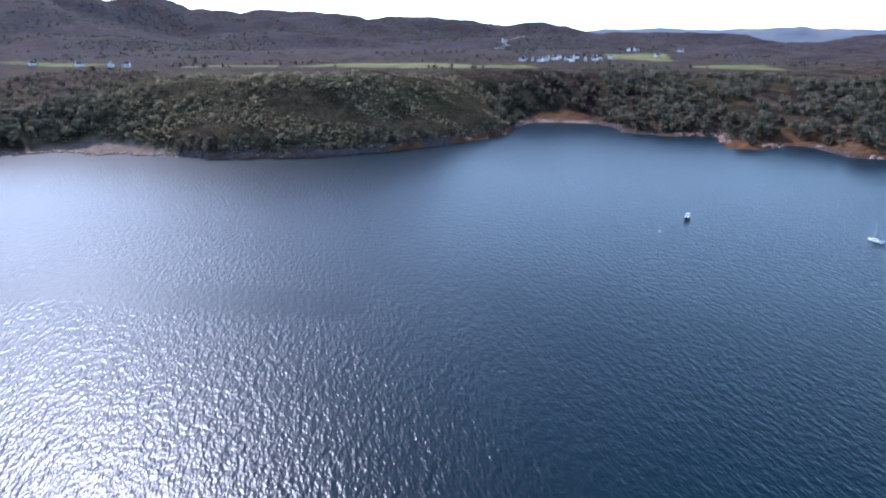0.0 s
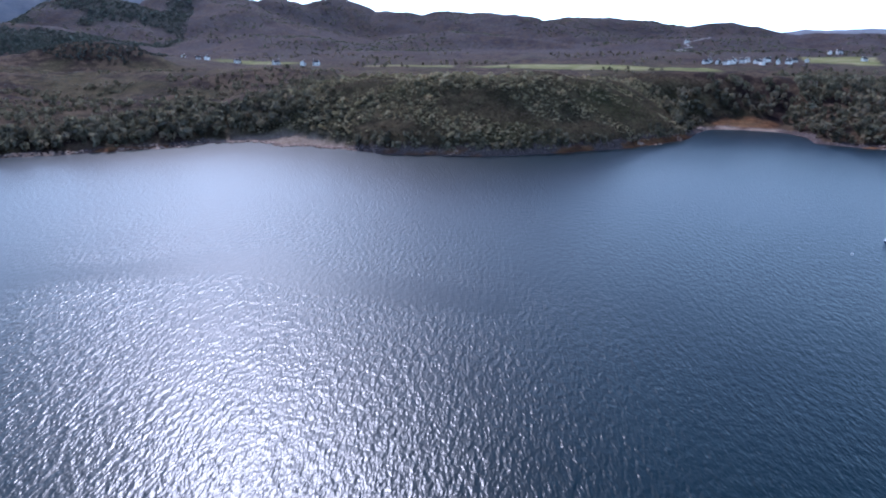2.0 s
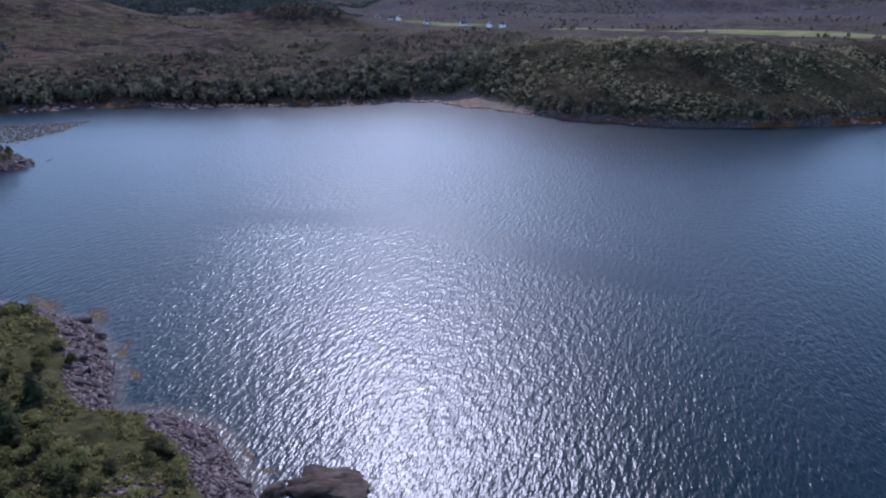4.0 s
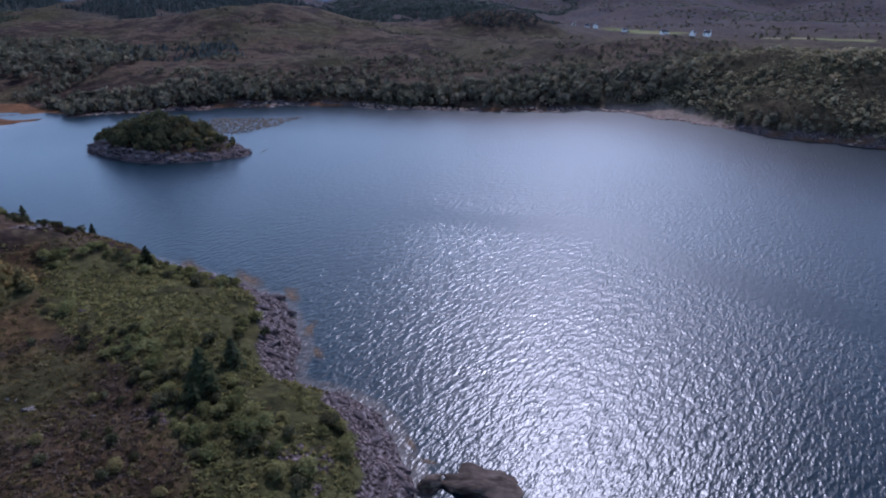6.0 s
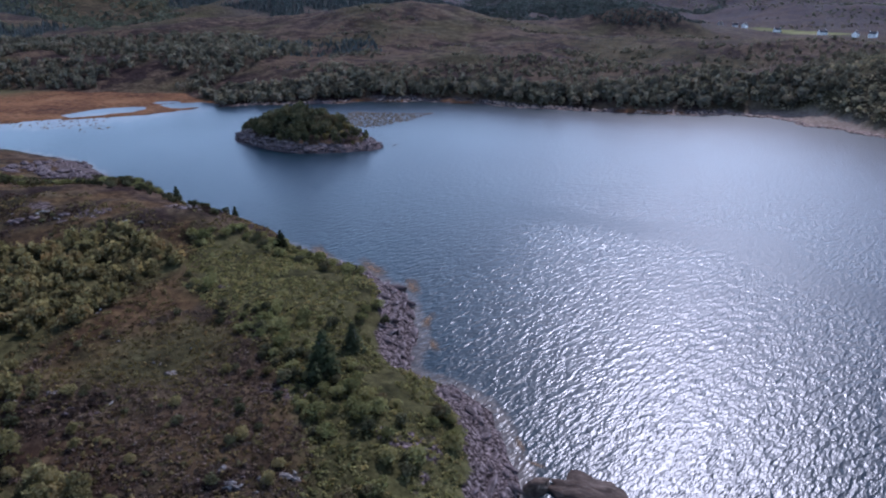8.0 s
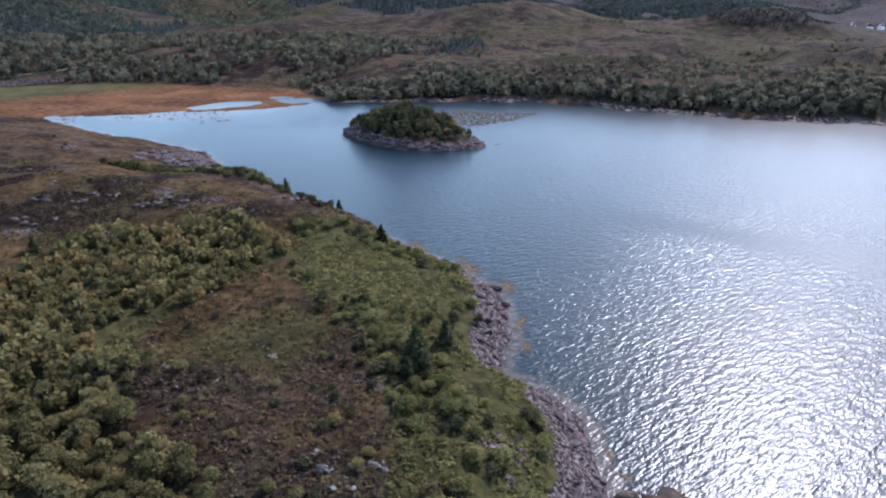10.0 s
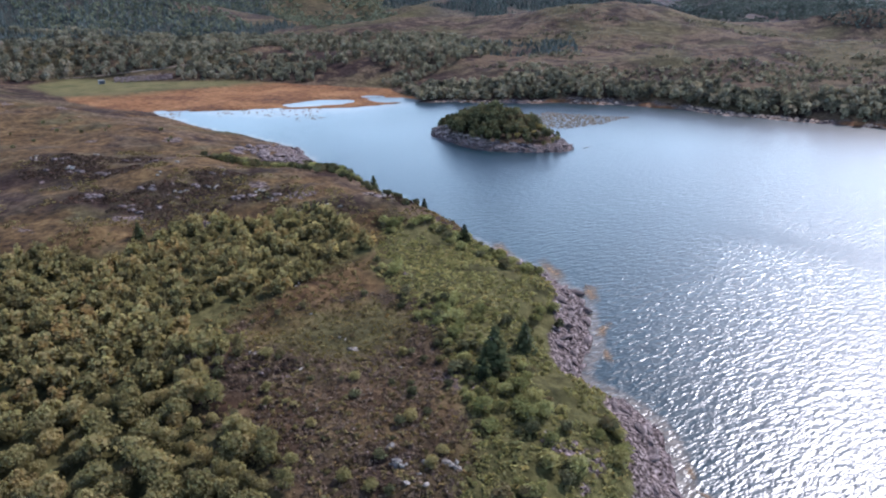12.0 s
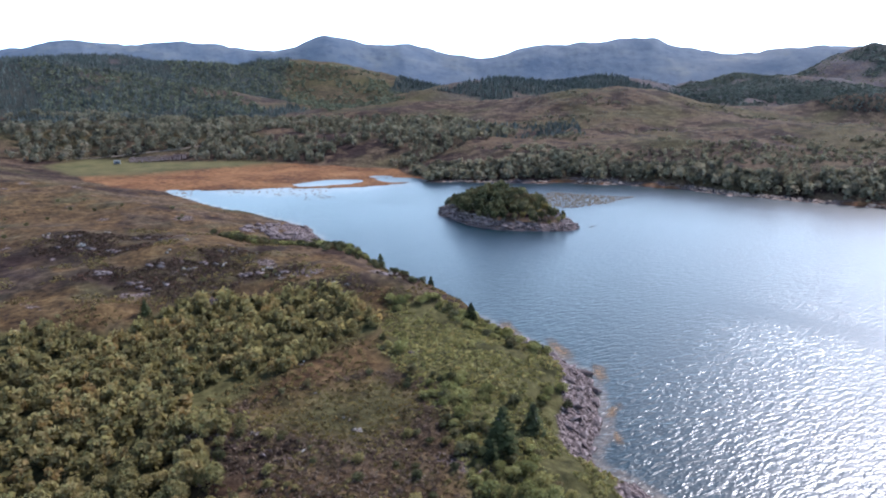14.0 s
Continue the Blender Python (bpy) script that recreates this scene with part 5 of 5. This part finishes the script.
def sailing_boat(x, y, turn):
    boat = tagged(new("sailing_boat"), "white sailing yacht with bare mast lying at its mooring", "boat")
    part("hull", hull(bmesh.new(), 7.4, 2.5, 1.5, 0.4), GELCOAT, boat, "", True)
    bm = bmesh.new()
    box(bm, 0.5, 0, 1.05, 3.0, 1.5, 0.5, 0.16)
    cabin = part("cabin", bm, GELCOAT, boat)
    for s in (-1, 1):
        bm = bmesh.new()
        box(bm, 0.5, 0.755 * s, 1.1, 1.8, 0.03, 0.18, 0.01)
        part("window", bm, GLASS_DARK, cabin)
    bm = bmesh.new()
    box(bm, -2.2, 0, 0.82, 1.8, 1.4, 0.12, 0.04)
    part("cockpit", bm, TIMBER, boat)
    mast = part("mast", rod(bmesh.new(), (0.7, 0, 0.9), (0.7, 0, 9.8), 0.075, 0.05, 10), ALLOY, boat)
    part("spreader", rod(rod(bmesh.new(), (0.7, 0, 5.6), (0.7, 0.8, 5.7), 0.025, 0.02), (0.7, 0, 5.6), (0.7, -0.8, 5.7), 0.025, 0.02), ALLOY, mast)
    part("boom", rod(bmesh.new(), (0.7, 0, 1.9), (-2.4, 0, 1.95), 0.06, 0.05, 8), ALLOY, boat)
    part("furled_sail", rod(bmesh.new(), (0.6, 0, 2.05), (-2.3, 0, 2.08), 0.17, 0.1, 9), CANVAS, boat, "furled sail under a blue cover")
    for a, b in (((3.6, 0, 1.1), (0.7, 0, 9.6)), ((-3.6, 0, 0.9), (0.7, 0, 9.7)), ((0.6, 1.15, 0.8), (0.7, 0.1, 9.5)), ((0.6, -1.15, 0.8), (0.7, -0.1, 9.5))):
        part("stay", rod(bmesh.new(), a, b, 0.012, 0.012, 5), ALLOY, boat)
    bm = bmesh.new()
    box(bm, -3.75, 0, 0.2, 0.15, 0.4, 1.1, 0.03)
    part("rudder", bm, NAVY, boat)
    boat.matrix_basis = pose(x, y, 0.1, 0, 0, turn) @ Matrix.Scale(0.78, 4)


def mooring_buoy(x, y):
    buoy = tagged(new("mooring_buoy"), "small pale mooring buoy floating on the bay", "buoy")
    bm = bmesh.new()
    bmesh.ops.create_uvsphere(bm, u_segments=14, v_segments=9, radius=0.45)
    for v in bm.verts:
        v.co.z *= 1.25 if v.co.z > 0 else 0.8
    part("float", bm, BUOY_WHITE, buoy, "", True)
    part("staff", rod(bmesh.new(), (0, 0, 0.4), (0.1, 0, 1.5), 0.06, 0.05), BUOY_WHITE, buoy)
    buoy.matrix_basis = pose(x, y, 0.1)


motor_boat(96.5, 262.5, 62)
mooring_buoy(79.5, 243)
sailing_boat(151.5, 230.5, 112)


# ---- the village and farms ----
def house(x, y, turn, long=11.0, deep=6.5, eaves=4.4, label="white harled cottage with a grey slate roof"):
    h = tagged(new("house"), label, "house", "village houses")
    bm = bmesh.new()
    box(bm, 0, 0, eaves / 2 - 0.6, long, deep, eaves + 1.2)
    for s in (-1, 1):
        v = [bm.verts.new(p) for p in ((s * long / 2, -deep / 2, eaves), (s * long / 2, deep / 2, eaves), (s * long / 2, 0, eaves + deep * 0.42),
                                       (s * (long / 2 - 0.3), -deep / 2, eaves), (s * (long / 2 - 0.3), deep / 2, eaves), (s * (long / 2 - 0.3), 0, eaves + deep * 0.42))]
        for f in ((0, 1, 2), (3, 5, 4), (0, 2, 5, 3), (1, 4, 5, 2), (0, 3, 4, 1)):
            bm.faces.new([v[k] for k in f])
    bmesh.ops.recalc_face_normals(bm, faces=bm.faces)
    part("wall", bm, WHITE_HARL, h)
    bm = bmesh.new()
    e, top, o = 0.35, eaves + deep * 0.42 + 0.12, deep / 2
    for s in (-1, 1):
        v = [bm.verts.new((sx * (long / 2 + 0.25), yy, zz)) for sx in (-1, 1) for yy, zz in ((s * (o + e), eaves - e * 0.84), (0, top), (0, top + 0.18), (s * (o + e), eaves - e * 0.84 + 0.18))]
        for f in ((0, 1, 2, 3), (7, 6, 5, 4), (0, 4, 5, 1), (3, 2, 6, 7), (0, 3, 7, 4)):
            bm.faces.new([v[k] for k in f])
    bmesh.ops.recalc_face_normals(bm, faces=bm.faces)
    roof = part("roof", bm, SLATE, h)
    for s in (-1, 1):
        bm = bmesh.new()
        box(bm, s * (long / 2 - 0.6), 0, top + 0.35, 0.8, 0.9, 1.5, 0.05)
        part("chimney", bm, WHITE_HARL, roof)
    for s in (-1, 1):
        for wx, wz in ((-0.3, 1.5), (0.3, 1.5), (-0.3, 3.5), (0.3, 3.5)):
            bm = bmesh.new()
            box(bm, wx * long, s * (deep / 2 + 0.02), wz, 0.95, 0.08, 1.25)
            part("window", bm, GLASS_DARK, h)
    bm = bmesh.new()
    box(bm, 0, -deep / 2 - 0.03, 1.05, 0.95, 0.1, 2.1)
    part("door", bm, TIMBER, h)
    h.matrix_basis = pose(x, y, ground_at(x, y) + 0.3, 0, 0, turn)


HOUSES = [(150, 1345, 10, 13), (172, 1352, 5, 10), (195, 1340, -20, 12), (214, 1362, 30, 11), (236, 1350, 0, 11), (252, 1372, 15, 13), (268, 1340, -10, 10), (290, 1362, 20, 10), (305, 1395, 0, 12),
          (328, 1400, 8, 11), (425, 1640, 0, 16), (446, 1650, 90, 12), (432, 1440, 0, 11), (545, 1640, 60, 13), (182, 1325, 40, 10), (240, 1328, -8, 14), (178, 2080, 10, 13), (204, 1392, 50, 10), (228, 1400, 15, 12), (262, 1398, 70, 10), (160, 1380, 25, 11), (285, 1338, 85, 10),
          (-880, 1310, 20, 13), (-795, 1262, -10, 12), (-690, 1195, 30, 11), (-606, 1185, 5, 14), (-535, 1146, 15, 13), (-512, 1150, 70, 11), (-830, 1285, 0, 10)]
for k, (x, y, turn, long) in enumerate(HOUSES):
    house(x, y, 35 + turn + 25 * (k % 4), long, 6.0 + (k % 3) * 0.6, 3.6 + (k % 4) * 0.5)


def track(name, points, wide, label, material=GRAVEL):
    """A gravel track laid over the ground along a bent line."""
    pts = []
    for (ax, ay), (bx, by) in zip(points, points[1:]):
        n = max(2, int(math.hypot(bx - ax, by - ay) / 8))
        pts += [(ax + (bx - ax) * k / n, ay + (by - ay) * k / n) for k in range(n)]
    pts = np.array(pts + [points[-1]], float)
    d = np.gradient(pts, axis=0)
    d /= np.linalg.norm(d, axis=1, keepdims=True)
    side = np.stack([-d[:, 1], d[:, 0]], 1) * wide / 2
    l, r = pts + side, pts - side
    zl, zr = heights_of(l) + 0.5, heights_of(r) + 0.5
    v = np.concatenate([np.column_stack([l, zl]), np.column_stack([r, zr]), np.column_stack([l, zl - 1.2]), np.column_stack([r, zr - 1.2])])
    n = len(pts)
    i = np.arange(n - 1)
    f = np.concatenate([np.stack([i, i + 1, n + i + 1, n + i], 1), np.stack([i, 2 * n + i, 2 * n + i + 1, i + 1], 1), np.stack([n + i, n + i + 1, 3 * n + i + 1, 3 * n + i], 1)])
    tagged(new(name, mesh_from(name, v, f, material)), label, "track", kind="structure")


track("road_1", [(165, 1900), (140, 1960), (185, 2010), (170, 2070), (230, 2150), (262, 2230)], 7, "pale gravel track winding up the hill")
track("road_2", [(-735, -150), (-742, -95), (-738, -50), (-742, 5)], 3.0, "narrow overgrown road along an embankment", TIMBER)


# ---- sluice and stone bank at the head of the lagoon ----
def sluice(x, y, turn):
    s = tagged(new("sluice_gate"), "small dark sluice with pale posts in an embankment", "sluice")
    for k in (-1, 1):
        bm = bmesh.new()
        box(bm, 0, 2.4 * k, 1.4, 2.2, 0.7, 4.2, 0.08)
        part("post", bm, CONCRETE, s)
    bm = bmesh.new()
    box(bm, 0.2, 0, 3.1, 1.6, 5.6, 0.8, 0.06)
    part("lintel", bm, CONCRETE, s)
    # dark-coloured planks stand for the shade inside the opening
    bm = bmesh.new()
    for k in range(7):
        box(bm, -0.5, -1.8 + 0.6 * k, 1.2, 0.12, 0.56, 3.4, 0.02)
    part("gate_leaf", bm, NAVY, s, "dark planks filling the shaded opening")
    s.matrix_basis = pose(x, y, ground_at(x, y), 0, 0, turn)


sluice(-684, -80, 6)
bank = scatter([(-690, -70), (-694, -22), (-706, -20), (-706, -72)], 1.7, 111)
stones_stuff("stone_bank", bank, rs.uniform(1.4, 2.6, len(bank)), SHORE_ROCK, 112, "grey rubble facing of the embankment", 0.3 + (-690 - bank[:, 0]) * 0.2)
